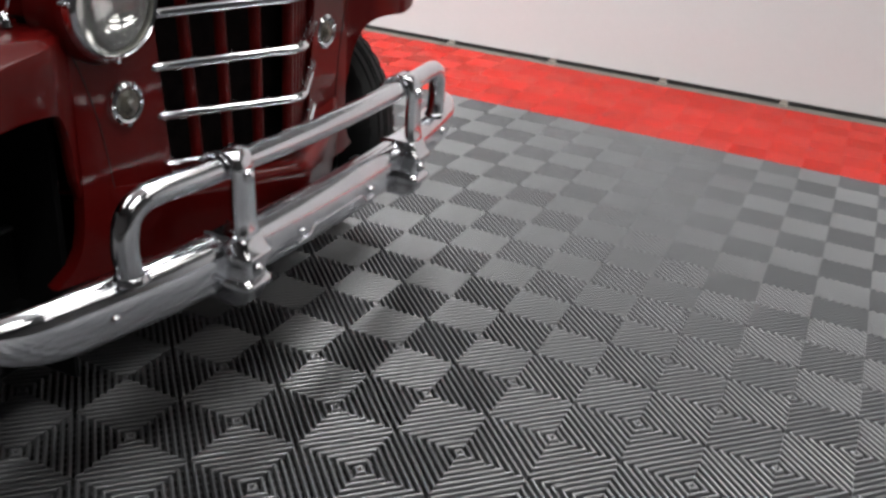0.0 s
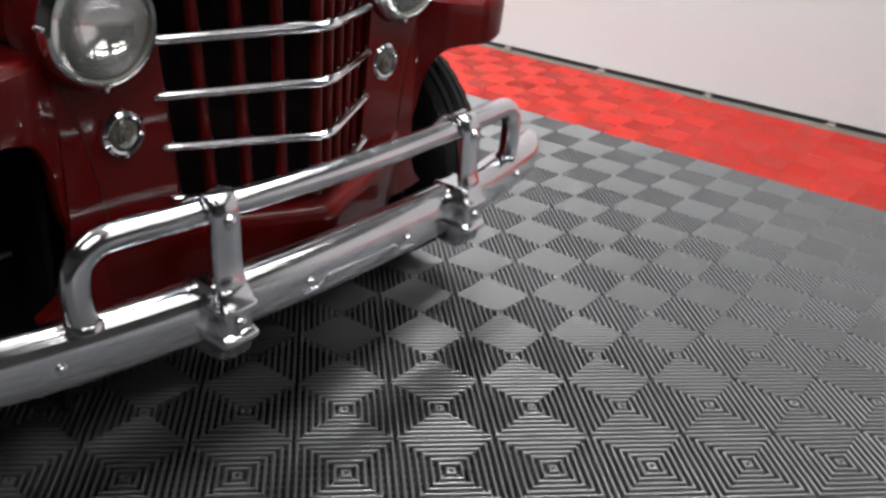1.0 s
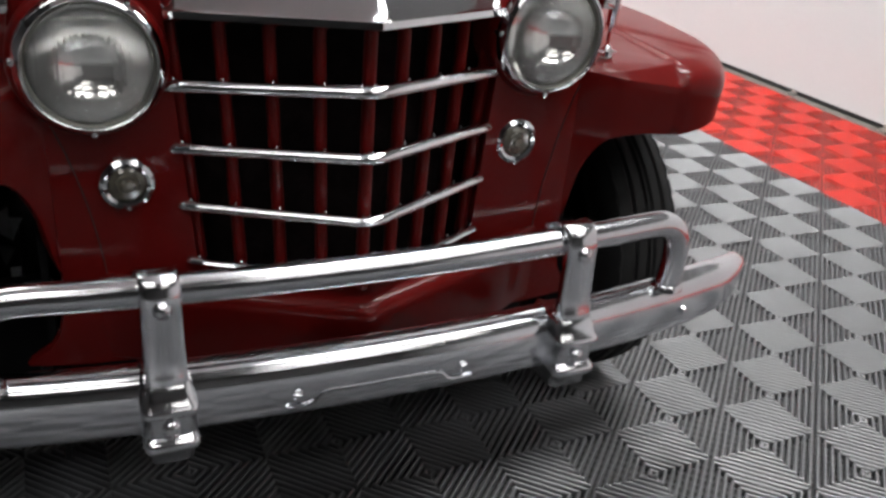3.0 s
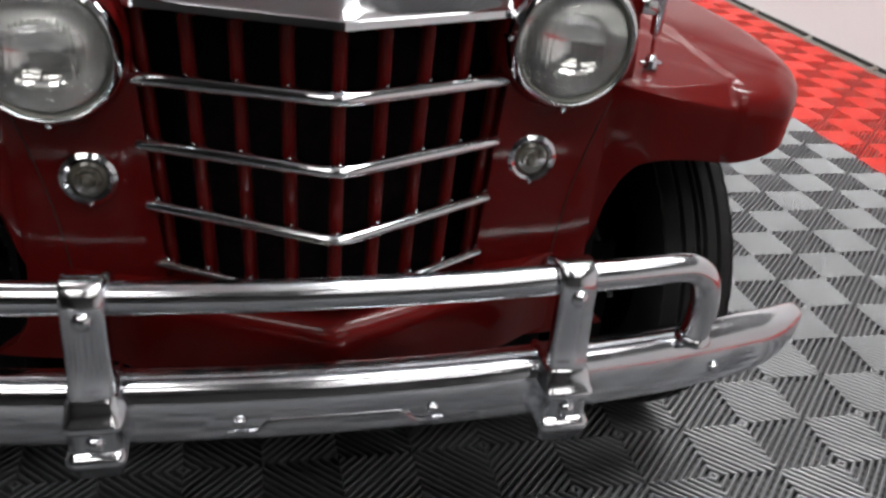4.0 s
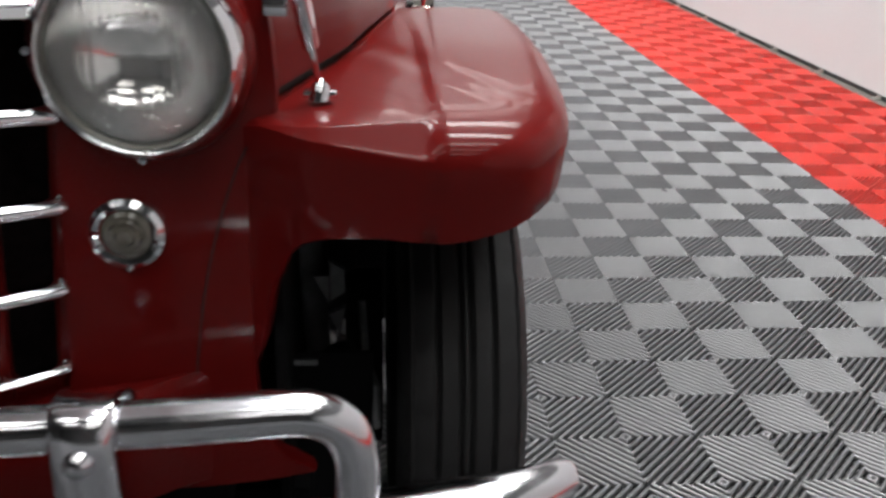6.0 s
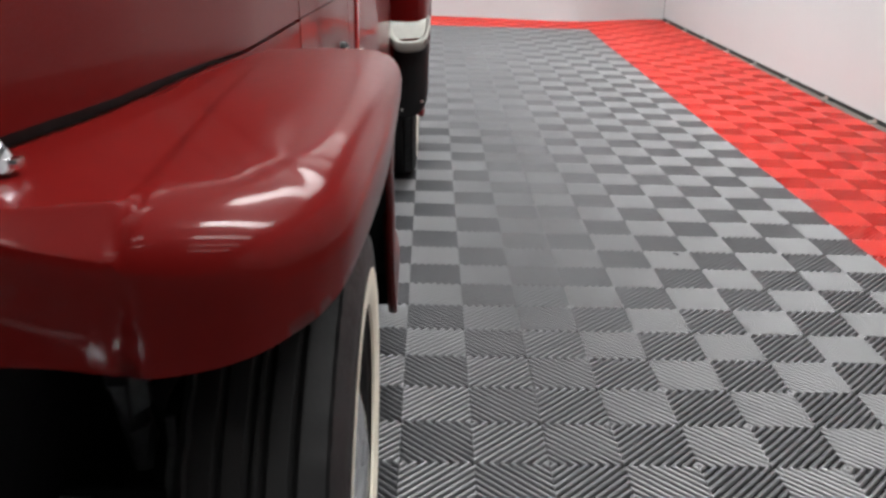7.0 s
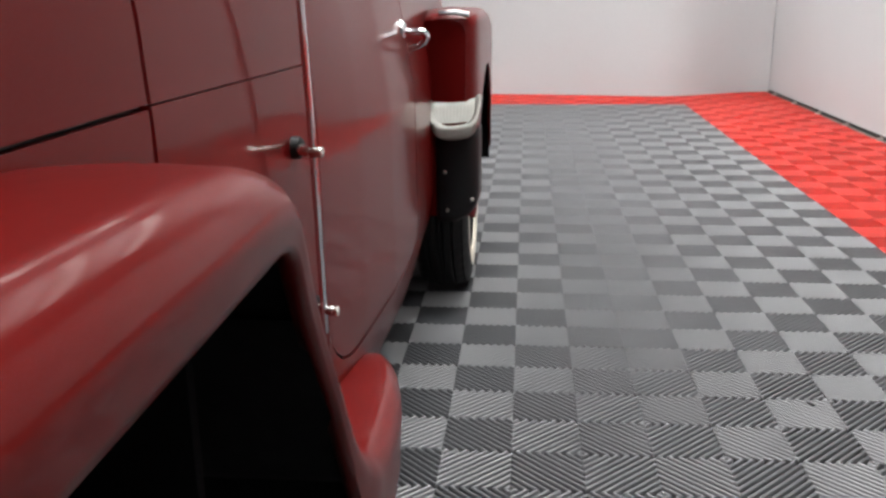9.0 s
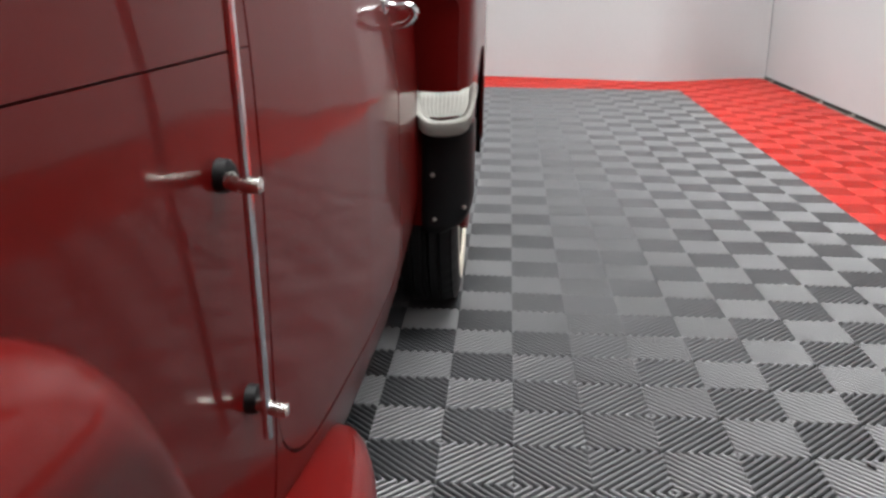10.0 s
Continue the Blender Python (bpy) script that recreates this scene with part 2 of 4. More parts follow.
# the end wall bows forward and then sweeps back into the corner
BOW = spline([(-9.74, 2.2), (-9.66, 2.9), (-9.56, 3.4), (-9.53, 3.7), (-9.60, 3.95), (-9.74, 4.22), (-9.87, 4.50), (-9.92, 4.738)], 4)
wall_side = prism("wall_north", [(FAR_X, wall_y(FAR_X)), (BACK_X + 0.2, wall_y(BACK_X + 0.2)), (BACK_X + 0.2, WALL_Y + 0.4), (FAR_X, WALL_Y + 0.4)], -0.020, PANEL_Z, WALL,
                  "plain white display wall above a red tile border", "wall")
# unseen upper part, made dark to cut light bounced onto floor and nose
upper_side = prism("wall_north_upper", [(FAR_X, wall_y(FAR_X)), (BACK_X + 0.2, wall_y(BACK_X + 0.2)), (BACK_X + 0.2, WALL_Y + 0.4), (FAR_X, WALL_Y + 0.4)], PANEL_Z + 0.003, ROOF, DARK_WALL,
                   "unseen upper wall, kept dark grey to cut bounced light", "wall")
wall_end = prism("wall_west", [(FAR_X, BAY_Y), (-9.74, BAY_Y)] + BOW + [(FAR_X, 4.734)], -0.020, ROOF, WALL,
                 "plain white end wall bowing back into the corner", "wall")
wall_hall = slab("wall_hall", (FAR_X, BACK_Y - 0.2, -0.020), (-9.74, BAY_Y - 0.003, ROOF), DARK_WALL, "plain dark grey wall of the hall beside the bay", "wall")
wall_back = slab("wall_east", (BACK_X, BACK_Y - 0.2, -0.020), (BACK_X + 0.2, wall_y(BACK_X) - 0.003, ROOF), PALE_WALL, "plain grey wall facing the front of the car", "wall")
wall_far = slab("wall_south", (-9.737, BACK_Y - 0.2, -0.020), (BACK_X - 0.003, BACK_Y, ROOF), DARK_WALL, "plain dark grey wall along the bay", "wall")
ceiling = slab("ceiling", (FAR_X, BAY_Y, ROOF + 0.003), (1.4, WALL_Y + 0.4, ROOF + 0.2), CEIL, "white ceiling over the display bay with hung lamp panels", "ceiling")
# the ceiling is darkened here only to dim the car's nose
front_ceiling = slab("ceiling_front", (1.403, BAY_Y, ROOF + 0.003), (BACK_X + 0.2, WALL_Y + 0.4, ROOF + 0.2), DARK_WALL, "unseen front ceiling, kept dark grey to cut light on the nose", "ceiling")
hall_ceiling = slab("ceiling_hall", (FAR_X, BACK_Y - 0.2, ROOF + 0.003), (BACK_X + 0.2, BAY_Y - 0.003, ROOF + 0.2), DARK_WALL, "dark grey ceiling of the hall beside the bay", "ceiling")
concrete_strip = prism("trim_strip", [(-10.0, 4.712), (BACK_X - 0.003, 4.712), (BACK_X - 0.003, wall_y(BACK_X) - 0.014), (-10.0, wall_y(-10.0) - 0.014)], -0.019, -0.004, STRIP,
                       "narrow bare concrete strip between red tiles and wall", "trim")
# black strip stands for the shadow in the gap under the wall
gap_strip = prism("baseboard", [(-10.0, wall_y(-10.0) - 0.012), (BACK_X - 0.005, wall_y(BACK_X) - 0.012), (BACK_X - 0.005, wall_y(BACK_X) - 0.002), (-10.0, wall_y(-10.0) - 0.002)], -0.012, 0.016, SHADOW_GAP,
                 "black strip standing for the shadowed gap under the white wall", "baseboard")


def wall_clip(x):
    bm = block((-0.022, -0.03, -0.006), (0.022, 0.004, 0.004), None, 0.002)
    block((-0.018, -0.004, 0.004), (0.018, 0.004, 0.016), bm, 0.002)
    clip = new("wall_clip", finish("wall_clip", bm, DULL))
    clip.location = (x, wall_y(x) - 0.022, 0.002)
    return tagged(clip, "small steel floor clip at the foot of the wall", "clip", "clips along the wall")


for k in range(-15, 5):
    wall_clip(-0.142 + 0.632 * k)


def ceiling_light(x, y, dim):
    lamp = new("ceiling_light")
    lamp.location = (x, y, LAMP_Z)
    part("housing", block((-0.28, -1.22, 0.004), (0.28, 1.22, 0.060), None, 0.008), HOUSING, lamp)
    part("diffuser", block((-0.26, -1.20, -0.008), (0.26, 1.20, 0.003), None, 0.003), DIFFUSER, lamp, "glowing white diffuser")
    for d in (-0.9, 0.9):
        part("suspension_wire", tube([(0, d, 0.058), (0, d, ROOF - LAMP_Z + 0.005)], 0.003, None, 6), DULL, lamp)
    # the panel shines down; an added upward fill brightens the ceiling and its reflections
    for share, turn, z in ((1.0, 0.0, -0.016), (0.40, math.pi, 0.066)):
        data = bpy.data.lights.new("panel_and_fill_light", "AREA")
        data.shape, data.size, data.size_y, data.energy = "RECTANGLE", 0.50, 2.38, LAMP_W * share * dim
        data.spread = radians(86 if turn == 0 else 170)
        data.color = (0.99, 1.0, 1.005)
        ob = new("panel_and_fill_light", data)
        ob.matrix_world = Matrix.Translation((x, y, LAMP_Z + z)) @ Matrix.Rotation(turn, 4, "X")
    return tagged(lamp, "white lamp panel hung below the ceiling, switched on", "lamp", "ceiling lamp panels")


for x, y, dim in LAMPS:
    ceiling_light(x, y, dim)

# ---- the car: x runs forward, y to its own left side, z up, from the middle line on the floor ----
car = new("vintage_car")
car.location = (0, CY, 0)
tagged(car, "glossy dark red vintage convertible with chrome bumper and whitewall tyres", "car")
AXLE_F, AXLE_R, WHEEL_R = -1.40, -4.04, 0.345


def smooth(t):
    t = min(1.0, max(0.0, t))
    return t * t * (3 - 2 * t)


def nose_x(u):
    """The V of the grille, seen from above."""
    return -0.884 - 0.544 * abs(u)


def grille_w(z):
    return 0.24 + 0.08 * (z - 0.553)


def curve(x, table):
    xs, ys = zip(*table)
    return float(np.interp(x, xs, ys))


BODY_W = [(-4.85, 0.60), (-4.75, 0.665), (-4.5, 0.70), (-3.8, 0.715), (-3.5, 0.722), (-3.2, 0.731), (-2.85, 0.722), (-2.6, 0.706), (-2.3, 0.680), (-1.88, 0.650), (-1.6, 0.622), (-1.3, 0.553), (-1.06, 0.458)]
BODY_T = [(0.19, -0.20), (0.21, -0.14), (0.235, -0.085), (0.265, -0.045), (0.30, -0.020), (0.36, -0.006), (0.46, 0.0), (0.70, 0.0), (0.85, -0.001), (0.95, -0.006), (1.05, -0.018), (1.14, -0.04)]


BODY_T_REAR = [(0.19, -0.062), (0.215, -0.045), (0.277, -0.024), (0.338, -0.008), (0.39, -0.001), (0.44, 0.002), (0.52, 0.0), (0.66, -0.001), (0.74, -0.002), (0.80, -0.010), (0.887, -0.022), (1.0, -0.044), (1.14, -0.078)]


def body_u(x, z):
    """Half width: the doors swell low down and lean in above, the cowl is more upright."""
    f = smooth((-2.15 - x) / 0.7)
    return curve(x, BODY_W) + curve(z, BODY_T) * (1 - f) + curve(z, BODY_T_REAR) * f


def side_panel(name, s, x0, x1, low, high, parent, label="", nx=14, nz=10, inset=0.0, mat=None):
    """A panel of the body's side with edges turned in; low and high: heights along x."""
    rows = []
    for i in range(nx + 1):
        x = x0 + (x1 - x0) * i / nx
        z0, z1 = low(x), high(x)
        row = []
        for k in range(nz + 1):
            z = z0 + (z1 - z0) * k / nz
            row.append((x, s * (body_u(x, z) - inset), z))
        turned = lambda p, dz: (p[0], p[1] - s * 0.012, p[2] + dz)
        rows.append([turned(row[0], 0.001)] + row + [turned(row[-1], -0.001)])
    first = [(p[0] - 0.001, p[1] - s * 0.012, p[2]) for p in rows[0]]
    last = [(p[0] + 0.001, p[1] - s * 0.012, p[2]) for p in rows[-1]]
    return part(name, surface([first] + rows + [last]), mat or PAINT, parent, label, sharp=50)


def seam_z(x):
    return curve(x, [(-2.3, 0.871), (-1.88, 0.871), (-1.5, 0.862), (-1.06, 0.838)])


def door_low(x):
    d = max(0.0, 1 - (-2.372 - x) / 0.17)
    e = max(0.0, 1 - (x + 3.168) / 0.10)
    return 0.368 + 0.12 * (1 - math.sqrt(max(0.0, 1 - min(1, d) ** 2))) + 0.07 * (1 - math.sqrt(max(0.0, 1 - min(1, e) ** 2)))


def under_sweep(x):
    """Lower edge of the cowl where the front fender sweeps down over it."""
    return curve(x, [(-2.27, 0.24), (-2.26, 0.30), (-2.18, 0.335), (-2.12, 0.37), (-2.06, 0.415), (-1.99, 0.495), (-1.94, 0.567), (-1.885, 0.645)])


flat = lambda z: (lambda x: z)
for s in (1, -1):
    side_panel("hood_side", s, -1.062, -1.878, lambda x: seam_z(x) + 0.002 + 0.009 * smooth((x + 1.62) / 0.3), flat(1.10), car)
    side_panel("hood_sill", s, -1.10, -1.878, flat(0.80), lambda x: seam_z(x) - 0.003, car)
    side_panel("cowl_side", s, -1.885, -2.367, flat(0.8722), flat(1.12), car)
    side_panel("cowl_lower", s, -1.885, -2.367, under_sweep, flat(0.8702), car, nx=28, nz=18)
    door = side_panel("door", s, -2.372, -3.168, door_low, flat(1.13), car, nx=40, nz=22)
    side_panel("quarter_panel", s, -3.173, -4.85, lambda x: 0.215 if x > -3.6 else 0.30, flat(1.13), car, nx=24, nz=20)
    side_panel("rocker_panel", s, -2.372, -3.168, flat(0.205), lambda x: door_low(x) - 0.005, car, nx=40, nz=10)
    side_panel("body_lining", s, -1.08, -4.83, lambda x: 0.23 if x < -2.3 else 0.81, flat(1.12), car, "", 30, 16, 0.014, SEAM)
    # door hinges: a chrome rod held off the body by two pivots
    rod = part("hinge_rod", tube([(-2.287, s * 0.701, 0.495), (-2.278, s * 0.703, 0.53), (-2.230, s * 0.711, 0.77), (-2.19, s * 0.713, 1.0), (-2.17, s * 0.711, 1.16)], 0.0050, None, 10), BUMPER, door, "slim bright metal rod")
    for x, z, xr in ((-2.298, 0.531, -2.280), (-2.262, 0.768, -2.230)):
        u0 = body_u(x, z)
        bm = lathe([(u0 - 0.004, 0.0), (u0 - 0.004, 0.016), (u0 + 0.010, 0.015), (u0 + 0.016, 0.008), (u0 + 0.016, 0.0)], "y", 18)
        bmesh.ops.scale(bm, vec=(1, s, 1), verts=bm.verts)
        part("hinge_pad", bm, BLACK_GLOSS, door, "black rubber pad", (x, 0, z))
        part("hinge_pin", tube([(x, s * (u0 + 0.010), z), (xr - 0.004, s * 0.696, z), (xr + 0.003, s * 0.714, z), (xr + 0.003, s * 0.7235, z), (xr + 0.003, s * 0.7255, z)], [0.006, 0.007, 0.0075, 0.0075, 0.005], None, 12), CAST, door, "chrome pivot pin")
    # door handle
    hx, hz = -3.13, 0.884
    hu = body_u(hx, hz)
    line = spline([(hx, hu - 0.004, 0.884), (hx, hu + 0.022, 0.878), (hx, 0.752, 0.879), (hx - 0.003, 0.763, 0.868), (hx - 0.010, 0.750, 0.851), (hx - 0.020, 0.722, 0.840)], 4)
    handle = part("door_handle", tube([(x, s * u, z) for x, u, z in line], [0.0055 + 0.0022 * math.sin(k / (len(line) - 1) * 3.1) for k in range(len(line))], None, 12), CHROME, door, "chrome hooked lever handle")
    bm = lathe([(hu - 0.003, 0.0), (hu - 0.003, 0.021), (hu + 0.004, 0.020), (hu + 0.009, 0.012), (hu + 0.012, 0.0)], "y", 20, (hx, 0, hz))
    bmesh.ops.scale(bm, vec=(1, s, 1), verts=bm.verts)
    part("escutcheon", bm, CHROME, handle, "round chrome escutcheon", (0, 0, 0))

# hood top, cowl top and the closed deck
rows = []
for i in range(15):
    x = -1.03 - 0.85 * i / 14
    w = body_u(x, 1.10)
    zc = curve(x, [(-1.88, 1.205), (-1.5, 1.18), (-1.2, 1.13), (-1.03, 1.06)])
    rows.append([(x - (0.03 if i == 0 else 0) * abs(k / 8), w * k / 8, 1.098 + (zc - 1.098) * (1 - (k / 8) ** 2)) for k in range(-8, 9)])
part("hood", surface(rows), PAINT, car, thick=0.012)
rows = []
for i in range(25):
    x = -1.885 - 2.96 * i / 24
    w, zc = body_u(x, 1.12), curve(x, [(-4.85, 1.13), (-4.4, 1.17), (-2.3, 1.20), (-1.88, 1.205)])
    rows.append([(x, w * k / 8, 1.119 + (zc - 1.119) * (1 - (k / 8) ** 2)) for k in range(-8, 9)])
part("deck", surface(rows), PAINT, car, thick=0.012)
rows = [[(-4.85 - 0.05 * math.sin(math.pi * v / 8), (body_u(-4.85, 0.45 + 0.68 * v / 8)) * k / 6, 0.45 + 0.68 * v / 8) for k in range(-6, 7)] for v in range(9)]
part("tail_panel", surface(rows), PAINT, car, thick=0.012)
part("floor_pan", block((-4.7, -0.50, 0.25), (-1.12, 0.50, 0.30), None, 0.01), BLACK, car)
for s in (1, -1):
    part("chassis_rail", block((-4.7, s * 0.36 - 0.04, 0.30), (-1.07, s * 0.36 + 0.04, 0.40), None, 0.008), BLACK, car)

# ---- nose: panels beside the grille, grille bars, radiator ----
LAMP_AT = {1: (-1.030, 0.354, 0.9035), -1: (-1.030, -0.376, 0.877)}
ARCH = [(0.375, 0.51), (0.40, 0.478), (0.43, 0.458), (0.48, 0.447), (0.55, 0.444), (0.77, 0.446), (0.80, 0.470), (0.84, 0.480), (0.90, 0.478), (1.00, 0.468), (1.07, 0.45)]


def panel_x(u, z):
    """The nose panel beside the grille, leaning back a little with height."""
    a = abs(u)
    return -1.022 - 0.10 * (a - 0.25) - 0.9 * max(0.0, a - 0.40) ** 2 - 0.05 * max(0.0, z - 0.85)


for s in (1, -1):
    rows = []
    for i in range(24):
        z = 0.375 + 0.69 * i / 23
        u0, u1 = grille_w(max(z, 0.5)) + 0.003, curve(z, ARCH)
        rows.append([(panel_x(u0, z) - 0.03, s * u0, z)] + [(panel_x(u0 + (u1 - u0) * k / 8, z), s * (u0 + (u1 - u0) * k / 8), z) for k in range(9)]
                    + [(panel_x(u1, z) - 0.012, s * (u1 + 0.002), z), (panel_x(u1, z) - 0.03, s * (u1 - 0.004), z)])
    bm, (_, lu, lz) = surface(rows), LAMP_AT[s]
    # the lamp's bowl sits in a hole behind its shell
    bmesh.ops.delete(bm, geom=[f for f in bm.faces if all(math.hypot(v.co.y - lu, v.co.z - lz) < 0.100 for v in f.verts)], context="FACES")
    panel = part("nose_panel", bm, PAINT, car, sharp=60)
    line = spline([(0.468, 0.838), (0.440, 0.79), (0.415, 0.72), (0.395, 0.64), (0.380, 0.54), (0.375, 0.44)])
    part("fender_welt", tube([(panel_x(u, z) + 0.0005, s * u, z) for u, z in line], 0.0011, None, 6), SEAM, panel, "thin dark welting in the fender joint")

part("radiator", block((-1.14, -0.27, 0.40), (-1.12, 0.27, 1.04), None, 0.004), CORE, car)
for s in (1, -1):
    part("radiator_baffle", block((-1.13, s * 0.30 - 0.004, 0.38), (-1.04, s * 0.30 + 0.004, 1.02)), BLACK, car)


def grille_slat(k):
    """One upright painted slat: rounded front, flat sides running back."""
    rows = []
    for z in (0.495, 0.56, 0.65, 0.75, 0.85, 0.96):
        u = grille_w(z) * 0.975 * k / 4
        x = nose_x(u) - 0.021
        h = 0.0100
        rows.append([(x - 0.020, u - h * 0.8, z), (x - 0.012, u - h, z), (x - 0.003, u - h * 0.75, z), (x, u, z), (x - 0.003, u + h * 0.75, z), (x - 0.012, u + h, z), (x - 0.020, u + h * 0.8, z)])
    return part("grille_slat", surface(rows), PAINT, car, sharp=60)


for k in range(-4, 5):
    grille_slat(k)


def grille_bar(z, rise, h):
    """A polished bar, V-shaped in plan, its ends a little lower or higher than its middle, with a small stud over each slat."""
    w = grille_w(z) + 0.014
    wide = lambda k: (w - 0.011 if k > 0 else w) * k / 12          # the bars reach a little less far on one side
    pts = [(nose_x(wide(k)) + 0.004 - (0.006 if k == 0 else 0), wide(k), z - (rise - 0.005 * (k > 0)) * abs(k) / 12) for k in range(-12, 13)]
    prof = [(-0.012, h * 0.92), (0.000, h), (0.0040, h * 0.80), (0.0080, h * 0.38), (0.0100, -h * 0.10), (0.0085, -h * 0.50), (0.005, -h * 0.85), (0.0, -h), (-0.012, -h * 0.9)]
    rows = [[(x + dx, u, zz + dz) for dx, dz in prof] for x, u, zz in pts]
    tip = lambda row, s: [(p[0] - 0.006, p[1] + s * 0.006, (p[2] + row[4][2]) / 2) for p in row]
    rows = [tip(rows[0], -1)] + rows + [tip(rows[-1], 1)]
    bm = ends(surface(rows, None, True), rows)
    bar = part("grille_bar", bm, CHROME, car, "polished chrome V-shaped bar", sharp=50)
    for k in range(-4, 5):
        u = grille_w(z) * k / 4
        part("stud", lathe([(0, 0.0020), (0.0025, 0.0018), (0.0038, 0.0010), (0.004, 0.0)], "z", 8), CHROME, bar, "", (nose_x(u) - 0.004, u, z - (rise - 0.005 * (u > 0)) * abs(u) / w + h * 0.8))
    return bar


for z, rise, h in ((0.857, 0.020, 0.0098), (0.755, 0.014, 0.0090), (0.652, 0.004, 0.0082), (0.551, -0.002, 0.0060)):
    grille_bar(z, rise, h)

# broad chrome moulding over the grille
rows = []
for k in range(-14, 15):
    u = 0.275 * k / 14
    x, z = nose_x(u) + 0.010, 0.950 - 0.012 * abs(k) / 14
    rows.append([(x - 0.05, u, z - 0.004), (x - 0.004, u, z - 0.006), (x + 0.006, u, z), (x + 0.004, u, z + 0.010), (x - 0.004, u, z + 0.014), (x - 0.035, u * 0.99, z + 0.055), (x - 0.05, u * 0.985, z + 0.075), (x - 0.09, u * 0.97, z + 0.085)])
part("grille_moulding", surface(rows), CHROME, car, "broad chrome moulding over the grille", thick=0.004, sharp=40)
rows = [[(nose_x(0.27 * k / 10) - 0.065 - 0.02 * v, 0.27 * k / 10 + 0.05 * v * k / 10, 1.02 + 0.03 * v) for k in range(-10, 11)] for v in range(4)]
part("hood_nose", surface(rows), PAINT, car, thick=0.01)

# apron under the grille with a creased V
rows = []
for k in range(-20, 21):
    u = 0.44 * k / 20
    a = abs(u)
    f = smooth((a - 0.28) / 0.14)             # fades into the nose panels
    back = panel_x(max(a, 0.25), 0.45) - 0.004
    xb, xc, zc = nose_x(u) - 0.02, -0.862 - 0.36 * a, 0.496 + 0.07 * a
    row = [(xb - 0.03, 0.530), (xb - 0.004, 0.523), (xc - 0.018, zc + 0.016), (xc - 0.005, zc + 0.006), (xc, zc - 0.004), (xc, zc - 0.016), (xc - 0.006, 0.44), (xc - 0.016, 0.385), (xc - 0.06, 0.365)]
    rows.append([(x + (min(x, back) - x) * f, u, z) for x, z in row])
part("apron", surface(rows), PAINT, car, sharp=40, thick=0.003)


# ---- headlamps and side lamps ----
def fluted_lens(radius):
    """A domed disc pressed into blocks, each with upright flutes of its own width."""
    n, rings = 320, 72
    rows = []
    for i in range(rings + 1):
        r = radius * (i / rings) ** 0.85
        ring = []
        for k in range(n):
            a = 2 * math.pi * k / n
            u, z = r * math.cos(a), r * math.sin(a)
            dome = 0.022 + 0.0245 * (1 - (r / radius) ** 2.4)
            # a plain block in the middle, flutes below it, beside it and, finer, above it
            if z < -0.043:
                wide, deep, step = 0.0064, 0.0008, 0.0004
            elif abs(u) > 0.046:
                wide, deep, step = 0.0078, 0.0008, 0.0010
            elif z > 0.032:
                wide, deep, step = 0.0092, 0.0006, 0.0005
            else:
                wide, deep, step = 0.0115, 0.0007, 0.0
            fade = min(1.0, (radius - r) / 0.006)
            ring.append((dome + (deep * abs(math.sin(math.pi * u / wide)) + step) * fade, u + 1e-6 * k if i == 0 else u, z))
        rows.append(ring)
    return surface(rows, None, True)


def headlamp(s):
    at = LAMP_AT[s]
    shell = part("headlight", lathe([(-0.062, 0.108), (0.0, 0.109), (0.010, 0.106), (0.016, 0.101)], "x", 48), PAINT, car, "red headlamp shell with clear fluted lens", at)
    part("bezel", lathe([(0.006, 0.102), (0.018, 0.1012), (0.028, 0.0985), (0.035, 0.0945), (0.038, 0.091), (0.034, 0.088), (0.024, 0.0865)], "x", 56), CHROME, shell, "chrome trim ring")
    part("retaining_ring", lathe([(0.022, 0.092), (0.031, 0.090), (0.033, 0.087), (0.030, 0.0845), (0.020, 0.084)], "x", 48), STEP, shell)
    part("lens", fluted_lens(0.0855), GLASS, shell, "domed pressed-glass lens with blocks of flutes")
    part("reflector", lathe([(0.021 - 0.033 * (1 - (r / 0.085) ** 2), r) for r in (0.085, 0.078, 0.070, 0.060, 0.050, 0.040, 0.030, 0.020, 0.010, 0.0)], "x", 48), MIRROR, shell, "silvered bowl")
    for a in (-92, 176, 58):
        y, z = 0.100 * math.cos(radians(a)), 0.100 * math.sin(radians(a))
        part("screw", lathe([(0.0, 0.0055), (0.014, 0.0055), (0.019, 0.004), (0.020, 0.0)], "x", 10), CHROME, shell, "", (0.012, y, z))
    return shell


def side_lamp(s):
    at = (-1.038, 0.320, 0.713) if s > 0 else (-1.036, -0.340, 0.689)
    lamp = part("parking_light", lathe([(-0.004, 0.043), (0.004, 0.043), (0.012, 0.040), (0.016, 0.034), (0.014, 0.029), (0.006, 0.0275)], "x", 40), CHROME, car, "round chrome parking lamp with smoked lens", at)
    part("lens", lathe([(0.006, 0.028), (0.013, 0.0265), (0.016, 0.022), (0.0155, 0.018), (0.020, 0.016), (0.0195, 0.011), (0.024, 0.008), (0.025, 0.0)], "x", 32), SMALL_GLASS, lamp, "stepped smoked-glass lens")
    part("screw", lathe([(0.0, 0.005), (0.011, 0.005), (0.014, 0.003), (0.015, 0.0)], "x", 10), CHROME, lamp, "", (0.002, 0, -0.039))
    return lamp


for s in (1, -1):
    headlamp(s)
    side_lamp(s)

